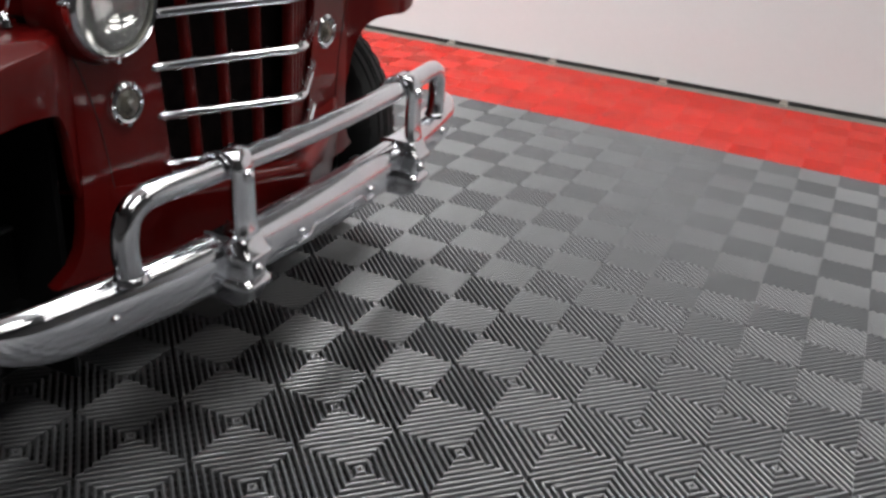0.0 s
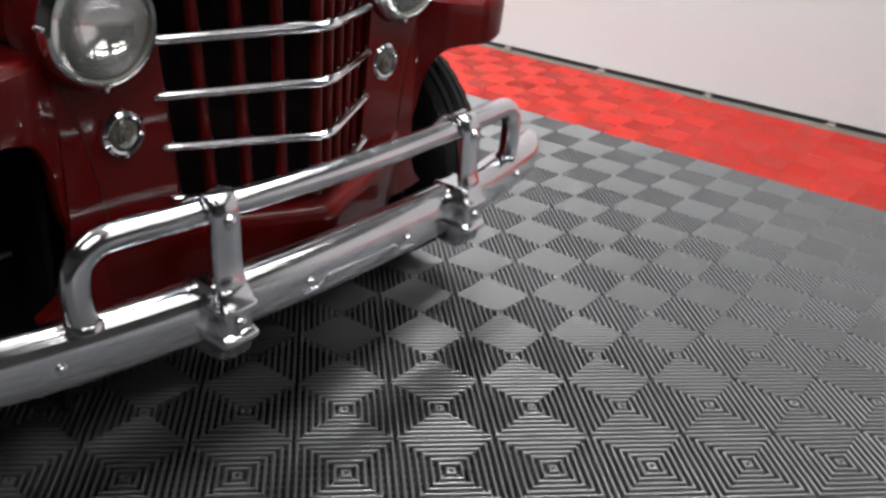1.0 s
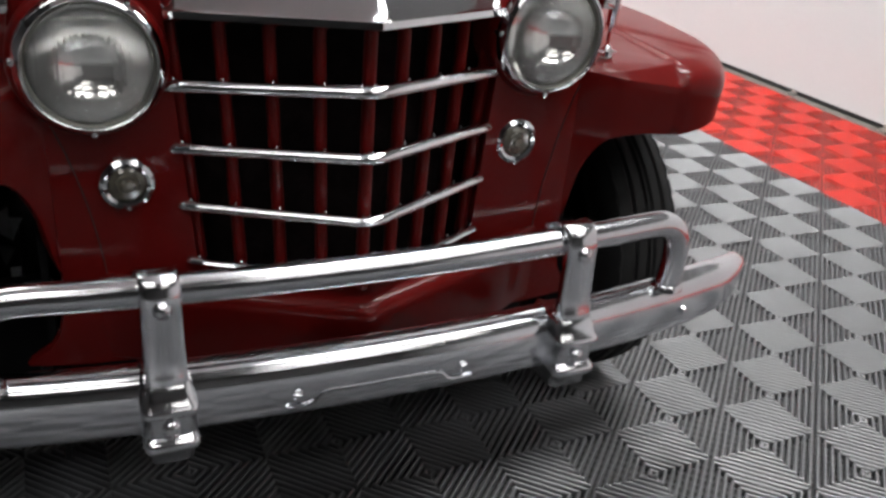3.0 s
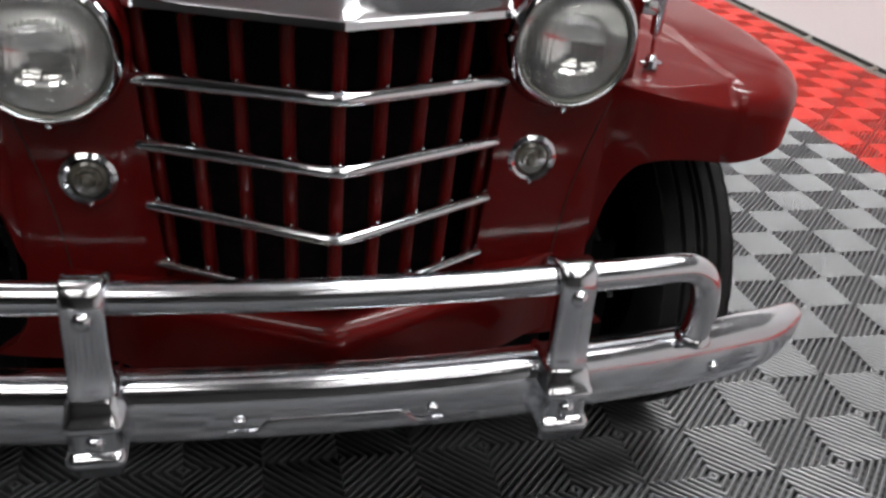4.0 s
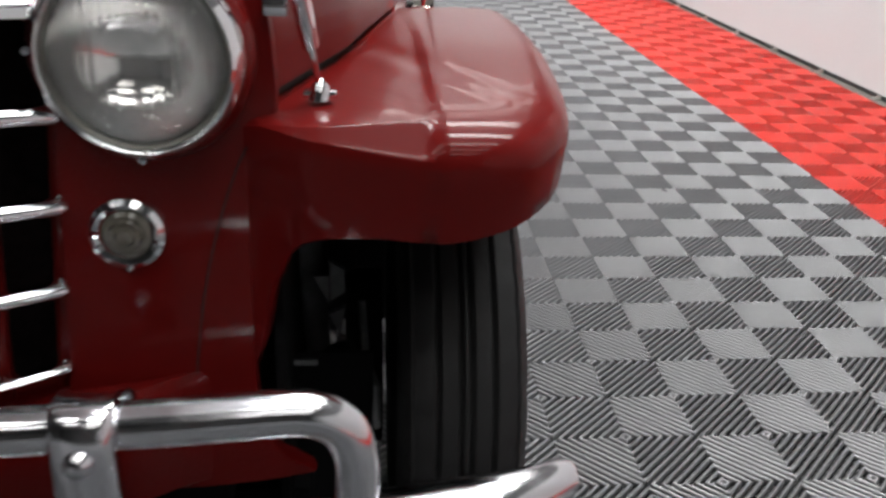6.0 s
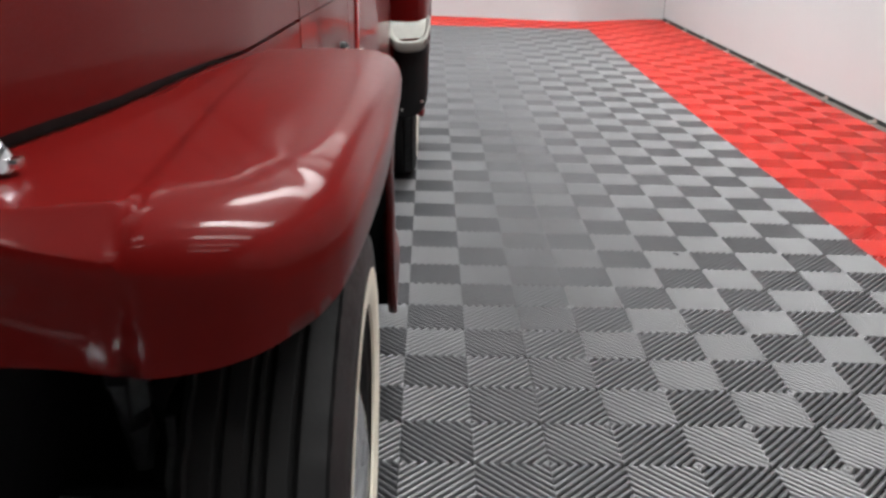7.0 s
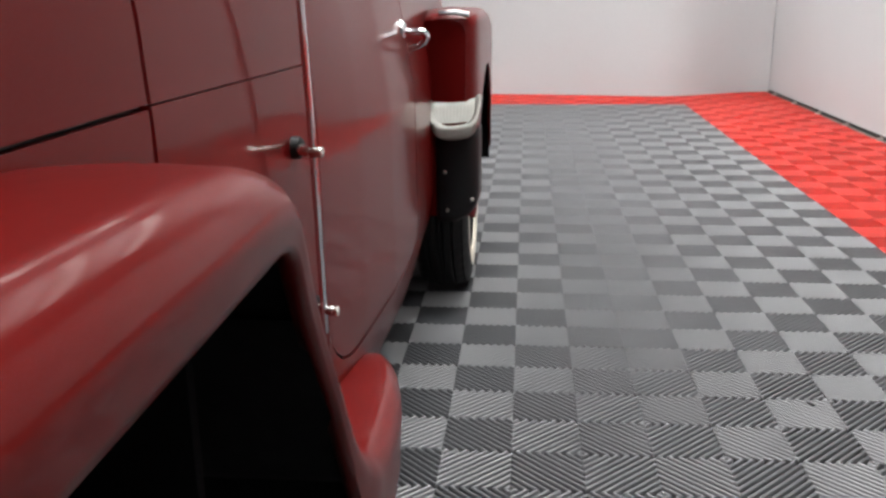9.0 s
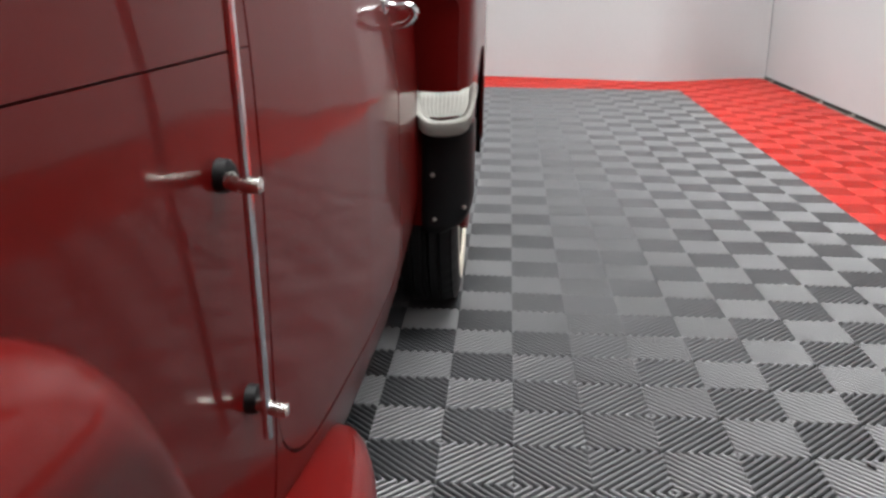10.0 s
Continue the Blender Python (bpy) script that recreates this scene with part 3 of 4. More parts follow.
# ---- front fenders ----
# along the rim: rim x, rim side, top height, lip height; then where that stretch meets the body: x, side, height
FENDER = [
    (-1.048, 0.430, 0.828, 0.500, -1.058, 0.420, 0.836), (-1.0415, 0.450, 0.830, 0.560, -1.062, 0.435, 0.837), (-1.033, 0.465, 0.832, 0.640, -1.067, 0.448, 0.838), (-1.018, 0.490, 0.834, 0.695, -1.082, 0.455, 0.840), (-1.004, 0.520, 0.836, 0.714, -1.100, 0.462, 0.835), (-0.997, 0.580, 0.839, 0.719, -1.150, 0.482, 0.838),
    (-0.995, 0.645, 0.842, 0.715, -1.210, 0.505, 0.842), (-1.000, 0.705, 0.843, 0.723, -1.280, 0.530, 0.846), (-1.018, 0.750, 0.844, 0.735, -1.340, 0.548, 0.850),
    (-1.056, 0.785, 0.847, 0.748, -1.400, 0.563, 0.849), (-1.120, 0.806, 0.853, 0.770, -1.460, 0.578, 0.854), (-1.300, 0.820, 0.861, 0.786, -1.550, 0.598, 0.856),
    (-1.500, 0.822, 0.865, 0.790, -1.640, 0.612, 0.853), (-1.640, 0.820, 0.860, 0.790, -1.720, 0.622, 0.846), (-1.710, 0.817, 0.850, 0.786, -1.760, 0.630, 0.836),
    (-1.760, 0.813, 0.831, 0.768, -1.800, 0.632, 0.814), (-1.800, 0.808, 0.788, 0.722, -1.830, 0.635, 0.773), (-1.840, 0.803, 0.732, 0.676, -1.860, 0.638, 0.722),
    (-1.890, 0.800, 0.660, 0.612, -1.905, 0.640, 0.652)]
FENDER_TAIL = [(-1.940, 0.800, 0.590, 0.540, -1.950, 0.643, 0.583), (-1.990, 0.800, 0.525, 0.455, -2.000, 0.645, 0.518), (-2.060, 0.801, 0.445, 0.335, -2.065, 0.648, 0.438),
               (-2.120, 0.804, 0.402, 0.252, -2.125, 0.648, 0.396), (-2.180, 0.802, 0.376, 0.222, -2.185, 0.648, 0.370), (-2.280, 0.800, 0.358, 0.220, -2.285, 0.648, 0.350),
               (-2.420, 0.790, 0.345, 0.220, -2.425, 0.645, 0.335), (-2.560, 0.765, 0.330, 0.225, -2.565, 0.640, 0.320), (-2.660, 0.735, 0.312, 0.240, -2.662, 0.635, 0.304),
               (-2.700, 0.705, 0.296, 0.256, -2.702, 0.635, 0.290)]


def plate(outline, s, x, deep=0.010):
    """A flat piece facing forward: an outline of (side, height), given some depth."""
    bm = bmesh.new()
    caps = [[bm.verts.new((x - d, s * u, z)) for u, z in outline] for d in (0.0, deep)]
    bm.faces.new(caps[0])
    bm.faces.new(caps[1][::-1])
    for k in range(len(outline)):
        j = (k + 1) % len(outline)
        bm.faces.new((caps[0][j], caps[0][k], caps[1][k], caps[1][j]))
    bmesh.ops.recalc_face_normals(bm, faces=bm.faces)
    return bm


def front_fender(s):
    line = spline(FENDER + FENDER_TAIL, 8)
    rows, n = [], len(line)

    def proud(p):
        """The outer cap stands a little proud of the inner wedge, along a straight step."""
        x, u, z = p
        f = 0.005 * smooth((abs(u) - 0.638) / 0.014) * smooth((x + 1.62) / 0.35)
        return (x + f * smooth((x + 1.04) / 0.03), u, z + f * smooth((z - 0.80) / 0.02))
    # the wedge's front edge is cut off by a flat with softened creases
    cut = [(0.04, 0.008), (0.09, 0.04), (0.18, 0.13), (0.50, 0.45), (0.84, 0.79), (0.93, 0.885), (0.98, 0.95), (1.0, 1.0)]
    arc = [(math.sin(j * math.pi / 16), 1 - math.cos(j * math.pi / 16)) for j in range(1, 9)]
    for k, (ex, eu, zt, zl, ix, iu, iz) in enumerate(line):
        a, b = line[max(k - 1, 0)], line[min(k + 1, n - 1)]
        t = Vector((b[0] - a[0], b[1] - a[1])).normalized()
        out = Vector((-t.y, t.x))            # outward in plan
        if out.dot(Vector((ex - ix, eu - iu))) < 0:
            out = -out
        front = ex > -1.1
        wedge = front and eu < 0.641
        r = min(0.036 if wedge else 0.046, (zt - zl) * 0.62) * (min(1.0, 0.05 + 0.95 * max(0.0, eu - 0.465) / 0.165) if wedge else 1.0)
        run = r if wedge else 0.040 + 0.034 * smooth((ex + 1.16) / 0.14)      # the cap's front rolls over more gently
        row = []
        for j in range(41):
            f = j / 40
            px, pu = ix + (ex - out.x * run - ix) * f, iu + (eu - out.y * run - iu) * f
            row.append((px, s * pu, iz + (zt - iz) * f + 0.003 * math.sin(math.pi * f)))
        for side, drop in cut if wedge else arc:
            row.append((ex + out.x * run * (side - 1), s * (eu + out.y * run * (side - 1)), zt - r * drop))
        zb = zt - r
        for j in range(1, 5):
            row.append((ex - out.x * 0.004 * j / 4, s * (eu - out.y * 0.004 * j / 4), zb + (zl - zb) * j / 4))
        row.append((ex - out.x * 0.010, s * (eu - out.y * 0.010), zl - 0.003))
        row.append((ex - out.x * 0.022, s * (eu - out.y * 0.022), zl + 0.002))
        rows.append([proud(p) for p in row])
    return part("front_fender", surface(rows), PAINT, car, sharp=60, thick=0.0025)


for s in (1, -1):
    front_fender(s)
    # dark wheel well: inner wall, splash pan behind the wheel, top lining
    bm = block((-2.40, s * 0.47 - 0.006, 0.16), (-1.08, s * 0.47 + 0.006, 0.80))
    # the pan runs low, a black stand-in for the shaded floor behind
    block((-1.881, min(s * 0.47, s * 0.665), 0.16), (-1.863, max(s * 0.47, s * 0.665), 0.655), bm)
    part("wheel_well", bm, BLACK, car)
    # added black blank that hides lit floor beside the nose's lower corner
    part("dark_blank", block((-1.215, min(s * 0.38, s * 0.585), 0.15), (-1.205, max(s * 0.38, s * 0.585), 0.46), None, 0.002), BLACK, car)
    rows = [[(x, s * u, curve(x, [(-1.9, 0.615), (-1.84, 0.695), (-1.8, 0.745), (-1.75, 0.800), (-1.64, 0.825), (-1.5, 0.835), (-1.1, 0.824), (-0.99, 0.80)])) for u in (0.47, 0.60, 0.70, 0.79 - 0.06 * max(0.0, (x + 1.12) / 0.14))] for x in (-1.9, -1.84, -1.8, -1.75, -1.7, -1.5, -1.3, -1.12)]
    part("well_lining", surface(rows), BLACK, car)
    # lining under the fender's sweep down to the step
    rows = [[(x + 0.012, s * u, z - 0.016) for u in (0.44, 0.52, 0.60, 0.66, 0.72, 0.785)] for x, z in ((-1.85, 0.70), (-1.89, 0.64), (-1.94, 0.572), (-1.99, 0.50), (-2.06, 0.42), (-2.12, 0.375), (-2.18, 0.34), (-2.25, 0.30), (-2.26, 0.22))]
    part("sweep_lining", surface(rows), BLACK, car)
    # damper, arm and brake drum seen in the well
    part("shock_absorber", tube([(-1.42, s * 0.50, 0.34), (-1.38, s * 0.49, 0.50), (-1.38, s * 0.49, 0.501), (-1.34, s * 0.485, 0.66)], [0.02, 0.02, 0.027, 0.027], None, 14), STEEL_AND_FLOOR_GREY, car)
    part("brake_drum", lathe([(s * 0.545, 0.0), (s * 0.545, 0.13), (s * 0.56, 0.14), (s * 0.60, 0.14)], "y", 32, (AXLE_F, 0, WHEEL_R)), BLACK, car)
    # grey plates, tube and strip stand in for lit floor glimpsed through gaps
    gap_plate = part("lit_gap_plate", plate([(0.500, 0.531), (0.521, 0.532), (0.521, 0.486)], s, -1.300), STEEL_AND_FLOOR_GREY, car, "grey plate standing for lit floor seen past the suspension")
    part("lit_gap_plate_upper", plate([(0.522, 0.550), (0.543, 0.537), (0.544, 0.500), (0.523, 0.486)], s, -1.312), STEEL_AND_FLOOR_GREY, gap_plate)
    part("lit_gap_plate_lower", plate([(0.520, 0.470), (0.545, 0.482), (0.537, 0.436)], s, -1.300), STEEL_AND_FLOOR_GREY, gap_plate)
    part("lit_gap_tube", tube([(-1.30, s * 0.569, 0.492), (-1.295, s * 0.571, 0.460), (-1.25, s * 0.575, 0.42), (-1.215, s * 0.588, 0.40), (-1.20, s * 0.590, 0.34)], 0.006, None, 8), STEEL_AND_FLOOR_GREY, car)
    part("lit_gap_strip", block((-1.2045, min(s * 0.462, s * 0.508), 0.446), (-1.196, max(s * 0.462, s * 0.508), 0.454), None, 0.002), STEEL_AND_FLOOR_GREY, car)
    part("steering_arm", tube([(-1.22, s * 0.20, 0.33), (-1.20, s * 0.44, 0.34), (-1.26, s * 0.55, 0.35)], 0.012, None, 10), DULL, car)
part("front_axle", tube([(AXLE_F, -0.58, WHEEL_R), (AXLE_F, -0.4, WHEEL_R - 0.05), (AXLE_F, 0.4, WHEEL_R - 0.05), (AXLE_F, 0.58, WHEEL_R)], 0.03, None, 10), BLACK, car)
part("rear_axle", tube([(AXLE_R, -0.58, WHEEL_R), (AXLE_R, 0.58, WHEEL_R)], 0.04, None, 10), BLACK, car)

# ---- hood latches ----
for s in (1, -1):
    latch = part("hood_latch", tube([(-1.075, s * 0.515, 0.905), (-1.055, s * 0.505, 0.965), (-1.04, s * 0.497, 1.01)], [0.009, 0.0105, 0.0105], None, 14), CHROME, car, "chrome spring hood latch")
    part("latch_rod", tube([(-1.087, s * 0.522, 0.862), (-1.074, s * 0.5145, 0.91)], 0.0035, None, 8), CHROME, latch)
    bm = lathe([(-0.012, 0.013), (-0.004, 0.012), (0.003, 0.009), (0.010, 0.004), (0.012, 0.0)], "z", 14)
    block((-0.006, -0.018, -0.010), (0.006, 0.018, -0.002), bm, 0.002)
    part("latch_anchor", bm, CHROME, latch, "small cast chrome anchor on the fender", (-1.088, s * 0.523, 0.858))
    part("latch_bracket", block((-1.058, min(s * 0.470, s * 0.495), 0.940), (-1.040, max(s * 0.470, s * 0.495), 0.962), None, 0.004), CHROME, latch)


# ---- wheels ----
def wheel(x, s, centre):
    hub = new("wheel")
    hub.parent = car
    hub.location = (x, s * centre, WHEEL_R)
    o = s
    R = WHEEL_R
    prof = [(-0.062, 0.20), (-0.080, 0.235), (-0.086, 0.275), (-0.082, 0.315), (-0.070, 0.336)]
    tread = [-0.066, -0.045, -0.041, -0.035, -0.031, -0.016, -0.012, -0.006, -0.002, 0.002, 0.006, 0.012, 0.016, 0.031, 0.035, 0.041, 0.045, 0.066]
    for d in tread:
        groove = any(abs(abs(d) - c) < 0.0045 for c in (0.038, 0.009))
        prof.append((d, R - 0.0055 - 24 * max(0, abs(d) - 0.05) ** 2 - (0.0075 if groove and abs(abs(d) - (0.041 if abs(d) > 0.02 else 0.012)) > 0.001 and abs(abs(d) - (0.035 if abs(d) > 0.02 else 0.006)) >= 0 and (abs(d) in (0.041, 0.035, 0.012, 0.006)) else 0) + 0.0055 * (1 - (d / 0.066) ** 2)))
    prof += [(0.070, 0.336), (0.082, 0.315), (0.086, 0.275), (0.080, 0.235), (0.062, 0.20)]
    bm = lathe([(d * o, r) for d, r in prof], "y", 176)
    # short cuts across the tread's shoulders
    for v in bm.verts:
        r = math.hypot(v.co.x, v.co.z)
        if r > 0.328 and abs(v.co.y) > 0.047 and round(math.atan2(v.co.z, v.co.x) / (2 * math.pi) * 176) % 4 == 0:
            v.co.x, v.co.z = v.co.x * (1 - 0.005 / r), v.co.z * (1 - 0.005 / r)
    part("tyre", bm, RUBBER, hub, "black ribbed-tread tyre", sharp=40)
    part("whitewall", lathe([(o * 0.0835, 0.262), (o * 0.0868, 0.275), (o * 0.0872, 0.255), (o * 0.0855, 0.236), (o * 0.0820, 0.226), (o * 0.078, 0.224)], "y", 72), CREAM, hub, "cream white tyre wall")
    # the rim's shade is put into its colour as black
    part("rim", lathe([(-o * 0.06, 0.196), (-o * 0.02, 0.185), (o * 0.03, 0.188), (o * 0.062, 0.198), (o * 0.070, 0.205), (o * 0.072, 0.197), (o * 0.060, 0.186), (o * 0.045, 0.168), (o * 0.048, 0.13), (o * 0.050, 0.0)], "y", 56), BLACK_GLOSS, hub, "steel rim coloured black for the shade it lies in")
    part("hubcap", lathe([(o * 0.050, 0.134), (o * 0.058, 0.132), (o * 0.070, 0.115), (o * 0.080, 0.08), (o * 0.086, 0.04), (o * 0.087, 0.0)], "y", 48), CHROME, hub, "domed chrome hub cap")
    return hub


for s in (1, -1):
    wheel(AXLE_F, s, 0.701)
    wheel(AXLE_R, s, 0.728)

# ---- rear fenders with black stone guard and bright step ----
RX = -3.65


def rear_fender(s):
    # along the car: x, outer side, top height, lip height over the wheel
    table = [(RX + 0.012, 0.815, 0.885, 0.33), (RX, 0.836, 0.898, 0.33), (RX - 0.03, 0.848, 0.905, 0.33), (RX - 0.08, 0.854, 0.910, 0.50), (RX - 0.16, 0.858, 0.915, 0.66), (RX - 0.30, 0.862, 0.915, 0.73),
             (RX - 0.45, 0.865, 0.905, 0.73), (RX - 0.60, 0.865, 0.880, 0.66), (RX - 0.70, 0.862, 0.850, 0.52), (RX - 0.80, 0.858, 0.80, 0.40), (RX - 0.95, 0.83, 0.70, 0.40), (RX - 1.08, 0.77, 0.58, 0.42), (RX - 1.14, 0.72, 0.50, 0.44)]
    rows = []
    for x, uo, zt, zl in spline(table, 4):
        ui, r = body_u(x, 0.8) - 0.006, min(0.035, (zt - zl) * 0.4)
        row = [(x, s * ui, zt - 0.004), (x, s * (ui + 0.4 * (uo - r - ui)), zt + 0.003), (x, s * (uo - r), zt)]
        row += [(x, s * (uo - r + r * math.sin(g)), zt - r + r * math.cos(g)) for g in (0.35, 0.7, 1.05, 1.35, 1.57)]
        row += [(x, s * (uo - 0.004 * j / 5), zt - r + (zl - zt + r) * j / 5) for j in range(1, 6)]
        row += [(x, s * (uo - 0.016), zl - 0.002)]
        rows.append(row)
    front = [(RX + 0.010, p[1], p[2]) for p in rows[0]]
    inner = [(RX + 0.008, s * (body_u(RX, 0.8) - 0.01), min(p[2], 0.88)) for p in rows[0]]
    rear = part("rear_fender", surface([inner, front] + rows), PAINT, car, sharp=60, thick=0.0025)
    rows = [[(x, s * u, z) for u, z in ((0.52, 0.35), (0.52, 0.86), (0.62, 0.87), (0.80, 0.85))] for x in (RX - 0.02, RX - 0.3, RX - 0.6, RX - 0.78)]
    part("wheel_well", surface(rows), BLACK, rear)
    rows = [[(RX - 0.78, s * u, z) for z in (0.36, 0.60, 0.83)] for u in (0.52, 0.70, 0.85)]
    part("splash_pan", surface(rows), BLACK, rear, thick=0.01)
    # stone guard: a moulded black shield on the fender's front face
    rows = []
    for k in range(13):
        z = 0.315 + (0.585 - 0.315) * k / 12
        wo = 0.846 - (0.055 * (1 - math.sqrt(max(0.0, 1 - (1 - min(1, (z - 0.315) / 0.09)) ** 2))))
        wi = 0.728
        row = [(RX - 0.01, s * wi, z)]
        for j in range(9):
            f = j / 8
            row.append((RX + 0.010 + 0.020 * math.sin(math.pi * min(1, f * 1.0)) ** 0.6, s * (wi + (wo - wi) * f), z))
        row += [(RX - 0.02, s * (wo + 0.008), z), (RX - 0.08, s * (wo + 0.010), z)]
        rows.append(row)
    guard = part("stone_guard", surface(rows), BLACK_GLOSS, rear, "black moulded stone guard", sharp=60, thick=0.003)
    for u, z in ((0.756, 0.462), (0.834, 0.382), (0.762, 0.350)):
        part("rivet", lathe([(0.0, 0.006), (0.004, 0.005), (0.006, 0.0)], "x", 10), DULL, guard, "", (RX + 0.026, s * u, z))
    # step: a ribbed cast tread on top of the guard
    lift = lambda x, u: 0.072 * min(1.0, max(0.0, (RX + 0.055 - x) / 0.048)) + 0.10 * max(0.0, u - 0.77)
    rows = []
    for grow, z in ((0.0, 0.558), (0.006, 0.562), (0.008, 0.588), (0.004, 0.596), (-0.004, 0.598), (-0.012, 0.592), (-0.013, 0.574)):
        loop = [(RX - 0.06, 0.712), (RX + 0.01, 0.716), (RX + 0.042, 0.730), (RX + 0.053, 0.755), (RX + 0.054, 0.81), (RX + 0.045, 0.838), (RX + 0.01, 0.850), (RX - 0.06, 0.852)]
        cx, cu = RX - 0.02, 0.778
        rows.append([(x + grow * (1 if x > cx else 0), s * (u + grow * (1 if u > cu else -1)), z + lift(x, u)) for x, u in spline(loop, 4)])
    step = part("fender_step", surface(rows), STEP, rear, "ribbed bright-metal step on the stone guard", sharp=45)
    # tread: fine ribs up the slope
    rows = []
    for i in range(9):
        x = RX + 0.046 - 0.106 * i / 8
        ua, ub = 0.724 + 0.010 * max(0, 1 - i), 0.842 - 0.010 * max(0, 1 - i)
        rows.append([(x, s * (ua + (ub - ua) * k / 60), 0.592 + lift(x, ua + (ub - ua) * k / 60) + 0.0005 * math.sin(k / 60 * 2 * math.pi * 12)) for k in range(61)])
    part("tread_plate", surface(rows), STEP, step, sharp=80)
    return rear


for s in (1, -1):
    rear_fender(s)
    part("fender_trim", tube([(RX + 0.016, s * 0.742, 0.905), (RX + 0.018, s * 0.79, 0.907), (RX + 0.012, s * 0.825, 0.90)], 0.007, None, 8), CHROME, car, "short chrome moulding on the rear fender")


# ---- bumper and grille guard ----
def bumper_x(u):
    a = abs(u)
    return -0.785 - 0.136 * a * a - 3.4 * max(0.0, a - 0.70) ** 2


bumper = new("front_bumper")
bumper.parent = car
bumper.location = (0, 0, 0)
prof = [(-0.060, 0.468), (-0.056, 0.480), (-0.040, 0.489), (-0.022, 0.488), (-0.008, 0.479), (0.001, 0.464), (0.004, 0.445), (0.004, 0.420), (0.001, 0.400), (-0.008, 0.385), (-0.022, 0.378), (-0.034, 0.380)]
rows = []
N = 60
for k in range(-N, N + 1):
    u = 0.806 * math.sin(k / N * math.pi / 2) if abs(k) > N * 0.6 else 0.806 * math.sin(0.6 * math.pi / 2) * k / (0.6 * N)
    a = abs(u)
    f = math.sqrt(max(0.002, 1 - (max(0.0, a - 0.58) / 0.228) ** 3.0)) if a > 0.58 else 1.0
    lift = 0.014 * max(0.0, (a - 0.40) / 0.4) ** 2
    rows.append([(bumper_x(u) + dx * (0.45 + 0.55 * f), u, 0.452 + lift + (z - 0.452) * f) for dx, z in prof])
part("bumper_bar", surface(rows), BUMPER, bumper, "curved polished chrome bumper bar", sharp=50, thick=0.003)
for u, z in ((0.602, 0.432), (-0.602, 0.434), (0.131, 0.428), (-0.141, 0.428)):
    part("bolt", lathe([(0.0, 0.0095), (0.004, 0.009), (0.008, 0.006), (0.0095, 0.0)], "x", 16), BUMPER, bumper, "", (bumper_x(u) + 0.003, u, z))
lip = [(-0.158, 0.408), (-0.125, 0.408), (-0.112, 0.413), (-0.103, 0.424), (-0.090, 0.427), (0.080, 0.427), (0.093, 0.424), (0.102, 0.413), (0.115, 0.408), (0.148, 0.408)]
part("plate_bracket", tube([(bumper_x(u) + 0.004, u, z) for u, z in lip], 0.0035, None, 8), BUMPER, bumper, "pressed edge of the plate bracket")


def tube_x(u):
    return -0.805 - 0.10 * u * u


half = [(0.556, 0.488), (0.562, 0.525), (0.562, 0.560), (0.552, 0.594), (0.528, 0.613), (0.495, 0.618), (0.40, 0.617), (0.25, 0.616), (0.10, 0.615)]
loop = [(tube_x(u), -u, z) for u, z in half] + [(tube_x(0), 0, 0.615)] + [(tube_x(u), u, z) for u, z in reversed(half)]
loop = spline(loop, 4)
part("guard_tube", tube(loop, 0.0225, None, 20), BUMPER, bumper, "polished chrome guard tube")
for s in (1, -1):
    part("tube_foot", lathe([(0.0, 0.030), (0.006, 0.029), (0.012, 0.024)], "z", 20), BUMPER, bumper, "", (tube_x(0.556), s * 0.556, 0.484))


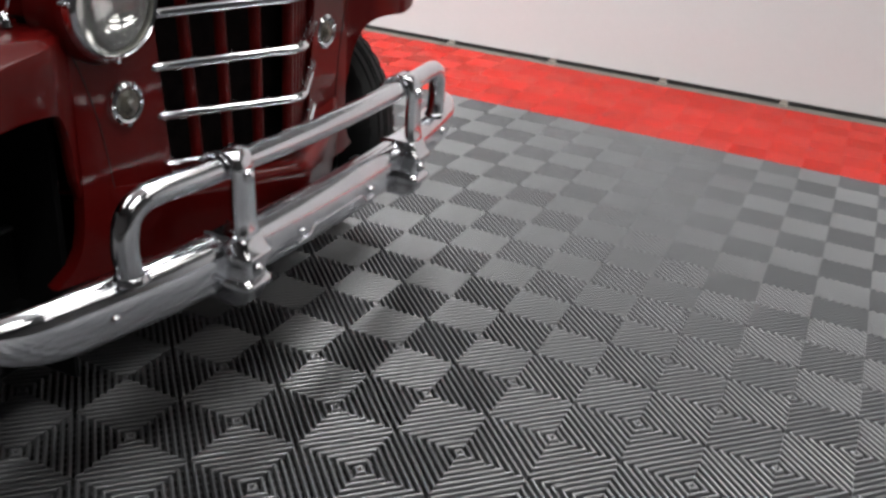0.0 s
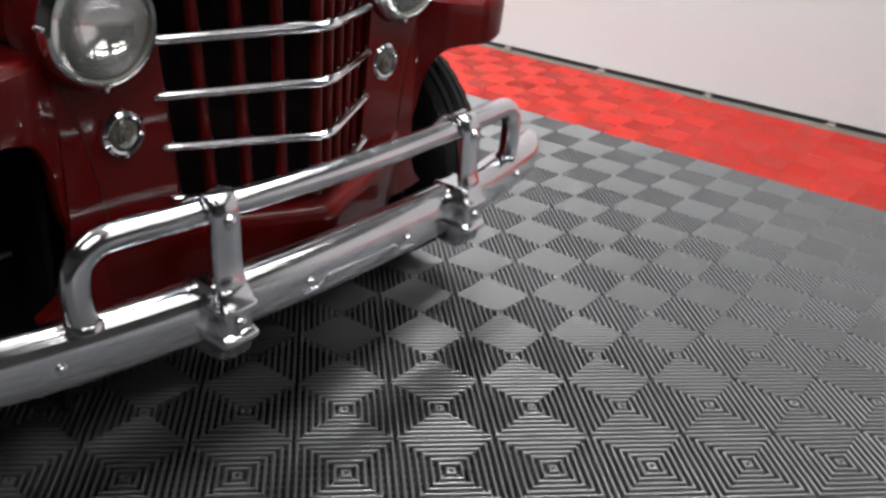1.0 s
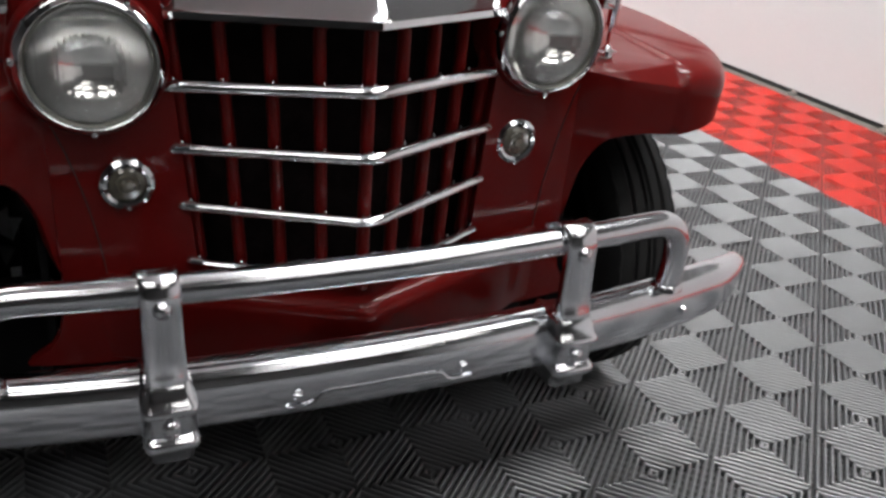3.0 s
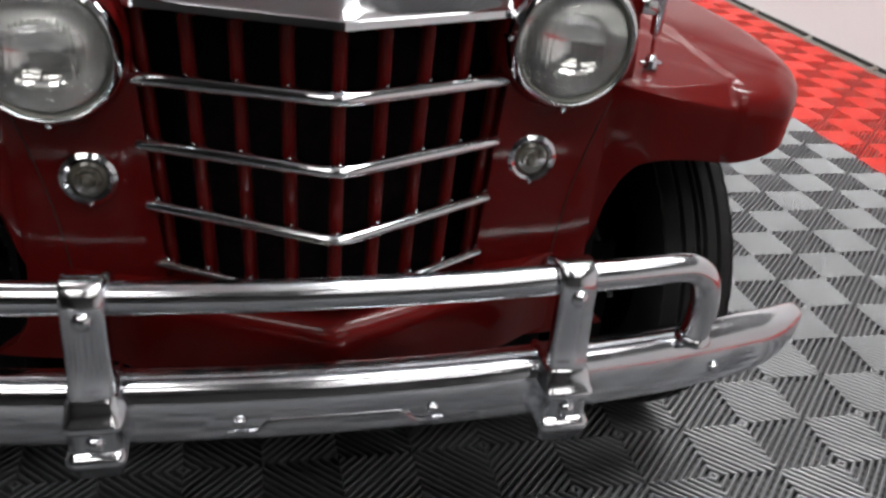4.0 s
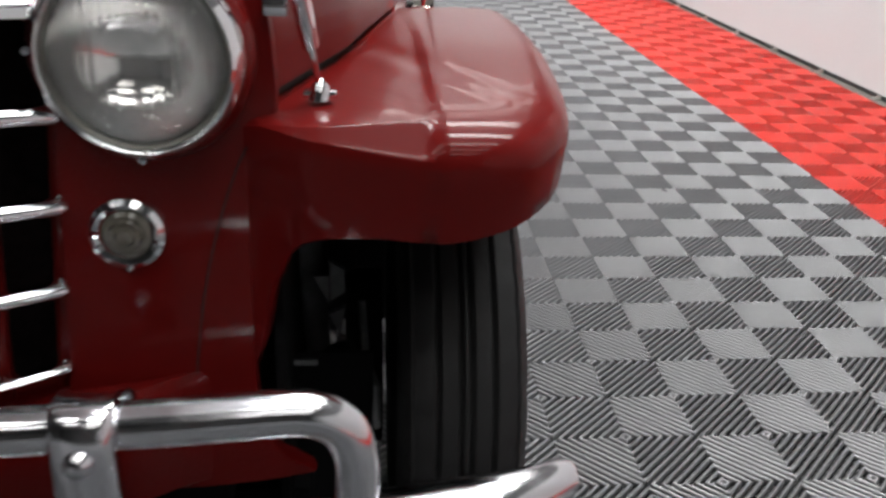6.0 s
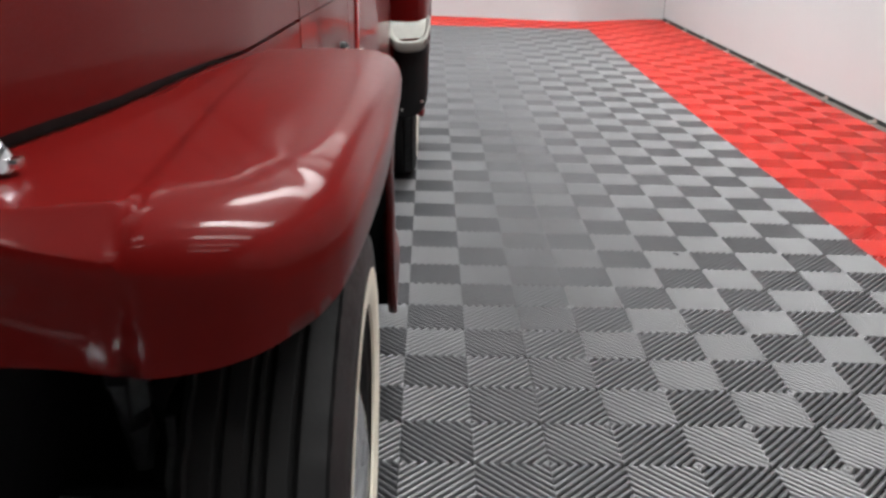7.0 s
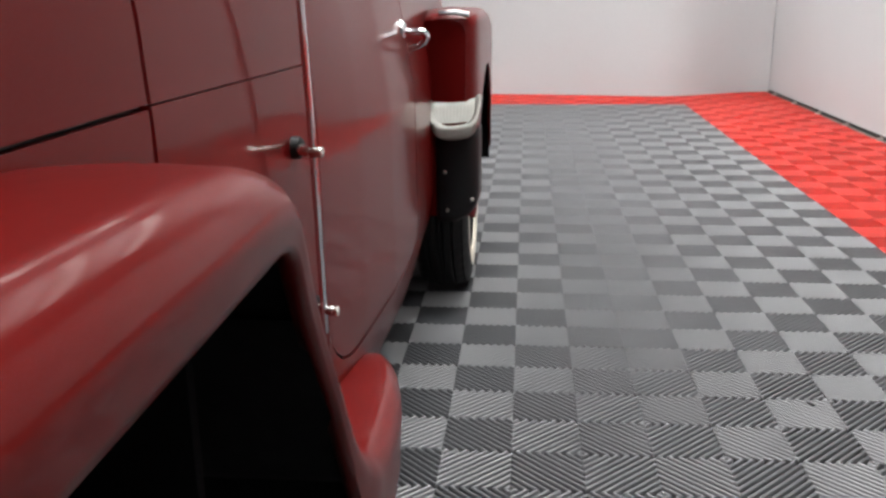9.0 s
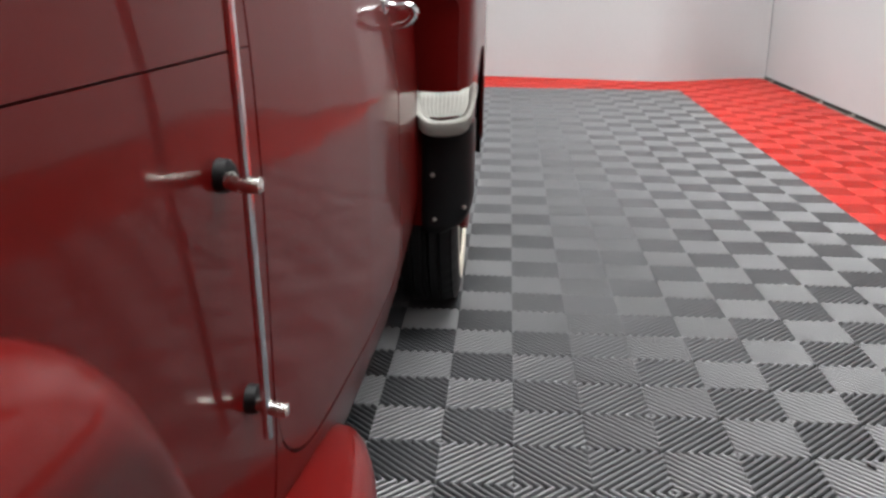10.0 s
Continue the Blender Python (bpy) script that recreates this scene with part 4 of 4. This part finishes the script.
def overrider(s):
    u0 = s * 0.327
    line = spline([(-0.846, 0.600), (-0.846, 0.628), (-0.828, 0.645), (-0.806, 0.650), (-0.786, 0.643), (-0.777, 0.620), (-0.776, 0.590), (-0.7755, 0.555), (-0.774, 0.525), (-0.771, 0.508), (-0.768, 0.495), (-0.766, 0.470)], 3)
    rows = []
    for k, (x, z) in enumerate(line):
        w = 0.025 + 0.004 * k / len(line)
        rows.append([(x - 0.016, u0 - w - 0.002, z - 0.006), (x - 0.006, u0 - w, z), (x, u0 - w + 0.006, z), (x + 0.001, u0, z), (x, u0 + w - 0.006, z), (x - 0.006, u0 + w, z), (x - 0.016, u0 + w + 0.002, z - 0.006)])
    strap = part("overrider", surface(rows), BUMPER, bumper, "pressed chrome upright bumper guard", sharp=50, thick=0.003)
    rows = []
    for x, z, w in ((-0.838, 0.4935, 0.030), (-0.7685, 0.4935, 0.0295), (-0.766, 0.490, 0.031), (-0.761, 0.482, 0.034), (-0.757, 0.468, 0.035), (-0.750, 0.462, 0.038), (-0.747, 0.456, 0.039), (-0.750, 0.449, 0.038), (-0.758, 0.443, 0.035), (-0.759, 0.412, 0.035), (-0.750, 0.406, 0.038), (-0.747, 0.399, 0.039), (-0.750, 0.392, 0.038), (-0.759, 0.387, 0.034), (-0.764, 0.365, 0.031), (-0.776, 0.354, 0.028), (-0.80, 0.352, 0.026)):
        rows.append([(-0.85, u0 - w, z), (x - 0.010, u0 - w, z), (x - 0.002, u0 - w + 0.005, z), (x, u0 - w + 0.012, z), (x, u0 + w - 0.012, z), (x - 0.002, u0 + w - 0.005, z), (x - 0.010, u0 + w, z), (-0.85, u0 + w, z)])
    part("clamp", surface(rows), BUMPER, strap, "ribbed chrome clamp round the bar", sharp=50)
    for x, z in ((-0.777, 0.606), (-0.759, 0.428)):
        part("bolt", lathe([(0.0, 0.0135), (0.004, 0.0130), (0.008, 0.0105), (0.011, 0.006), (0.012, 0.0)], "x", 16), BUMPER, strap, "", (x, u0, z))
    part("bracket", block((-0.95, u0 - 0.022, 0.385), (-0.845, u0 + 0.022, 0.412), None, 0.004), BLACK, strap)
    return strap


for s in (1, -1):
    overrider(s)


# ---- speck of litter on the floor ----
litter = new("debris_flake", finish("debris_flake", block((-0.011, -0.003, 0.0), (0.011, 0.003, 0.003), None, 0.001), BLACK))
litter.location, litter.rotation_euler = (-3.129, 3.135, 0.0), (0, 0, 0.5)
tagged(litter, "tiny dark flake of debris lying on a grey tile", "debris")

# ---- floor tiles ----
PITCH, GAP, DEPTH, ROUND = 2 * S / 14, 0.25, 0.020, 0.0050


def tile_geometry():
    """A tile of two by two squares: mitred ribs in rings round the middle and round the corners, cross bars below."""
    verts, faces = [], []

    def put(points):
        base = len(verts)
        verts.extend(points)
        faces.append(tuple(range(base, base + len(points))))

    edge = S - 0.0003
    for sx in (1, -1):
        for sy in (1, -1):
            def span(c):
                a = min(c, edge)
                return [(sx * a, sy * (c - a)), (sx * (c - a), sy * a)]

            def quad(points):
                put(points if sx * sy > 0 else points[::-1])
            for k in range(14):
                c0, c1 = PITCH * (k + GAP), min(PITCH * (k + 1 - GAP), 2 * edge)
                # across the rib: a narrow web that carries a wider, gently crowned head
                h, mid = (c1 - c0) / 2, (c0 + c1) / 2
                crown = [(mid + h * f, -ROUND * (1 - math.sqrt(1 - 0.94 * f * f)) / 0.755) for f in (-1, -0.78, -0.42, 0, 0.42, 0.78, 1)]
                web = h * 0.45
                line = [(mid - web, -DEPTH), (mid - web, -0.0125), (c0, -0.0115)] + crown + [(c1, -0.0115), (mid + web, -0.0125), (mid + web, -DEPTH)]
                for (ca, za), (cb, zb) in zip(line, line[1:]):
                    (a, b), (d, e) = span(ca), span(cb)
                    quad([(*a, za), (*d, zb), (*e, zb), (*b, za)])
            for k in range(-4, 5):
                e0, w = k * S / 4.6, 0.0022
                pts = []
                for e1 in (e0 - w, e0 + w):
                    pts.append([(max(e1, 0), max(-e1, 0)), (edge + min(e1, 0), edge - max(e1, 0))])
                (a, b), (d, e) = pts
                quad([(sx * p[0], sy * p[1], -0.015) for p in (a, d, e, b)])
    return verts, faces


TV, TF = tile_geometry()


def tile_mesh(name, mat):
    me = bpy.data.meshes.new(name)
    me.from_pydata(TV, [], TF)
    me.materials.append(mat)
    return me


def tile_field(name, places, mat, label):
    """Many tiles joined into one."""
    base, n = np.array(TV), len(TV)
    offs = np.array([(x, y, 0.0) for x, y in places])
    verts = (base[None] + offs[:, None]).reshape(-1, 3)
    quads = np.array(TF)
    quads = (quads[None] + (np.arange(len(places)) * n)[:, None, None]).reshape(-1, 4)
    me = bpy.data.meshes.new(name)
    me.from_pydata(verts.tolist(), [], quads.tolist())
    me.materials.append(mat)
    ob = new(name, me)
    ob.parent = floor
    return tagged(ob, label, kind="stuff")


grey_mesh, red_mesh = tile_mesh("floor_tile", GREY_TILE), tile_mesh("border_tile", RED_TILE)
far_grey, far_red = [], []
for i in range(-61, 27, 2):
    for j in range(-21, 20, 2):
        x, y = GX + S * i, GY + S * j
        red = j > 14 or i < -54
        if -36 < i < 10 and j > -4:
            ob = new("border_tile" if red else "floor_tile", red_mesh if red else grey_mesh)
            ob.parent = floor
            ob.location = (x, y, 0)
        else:
            (far_red if red else far_grey).append((x, y))
tile_field("floor_tile_field", far_grey, GREY_TILE, "grey ribbed plastic floor tiles")
tile_field("border_tile_field", far_red, RED_TILE, "red ribbed plastic border tiles")
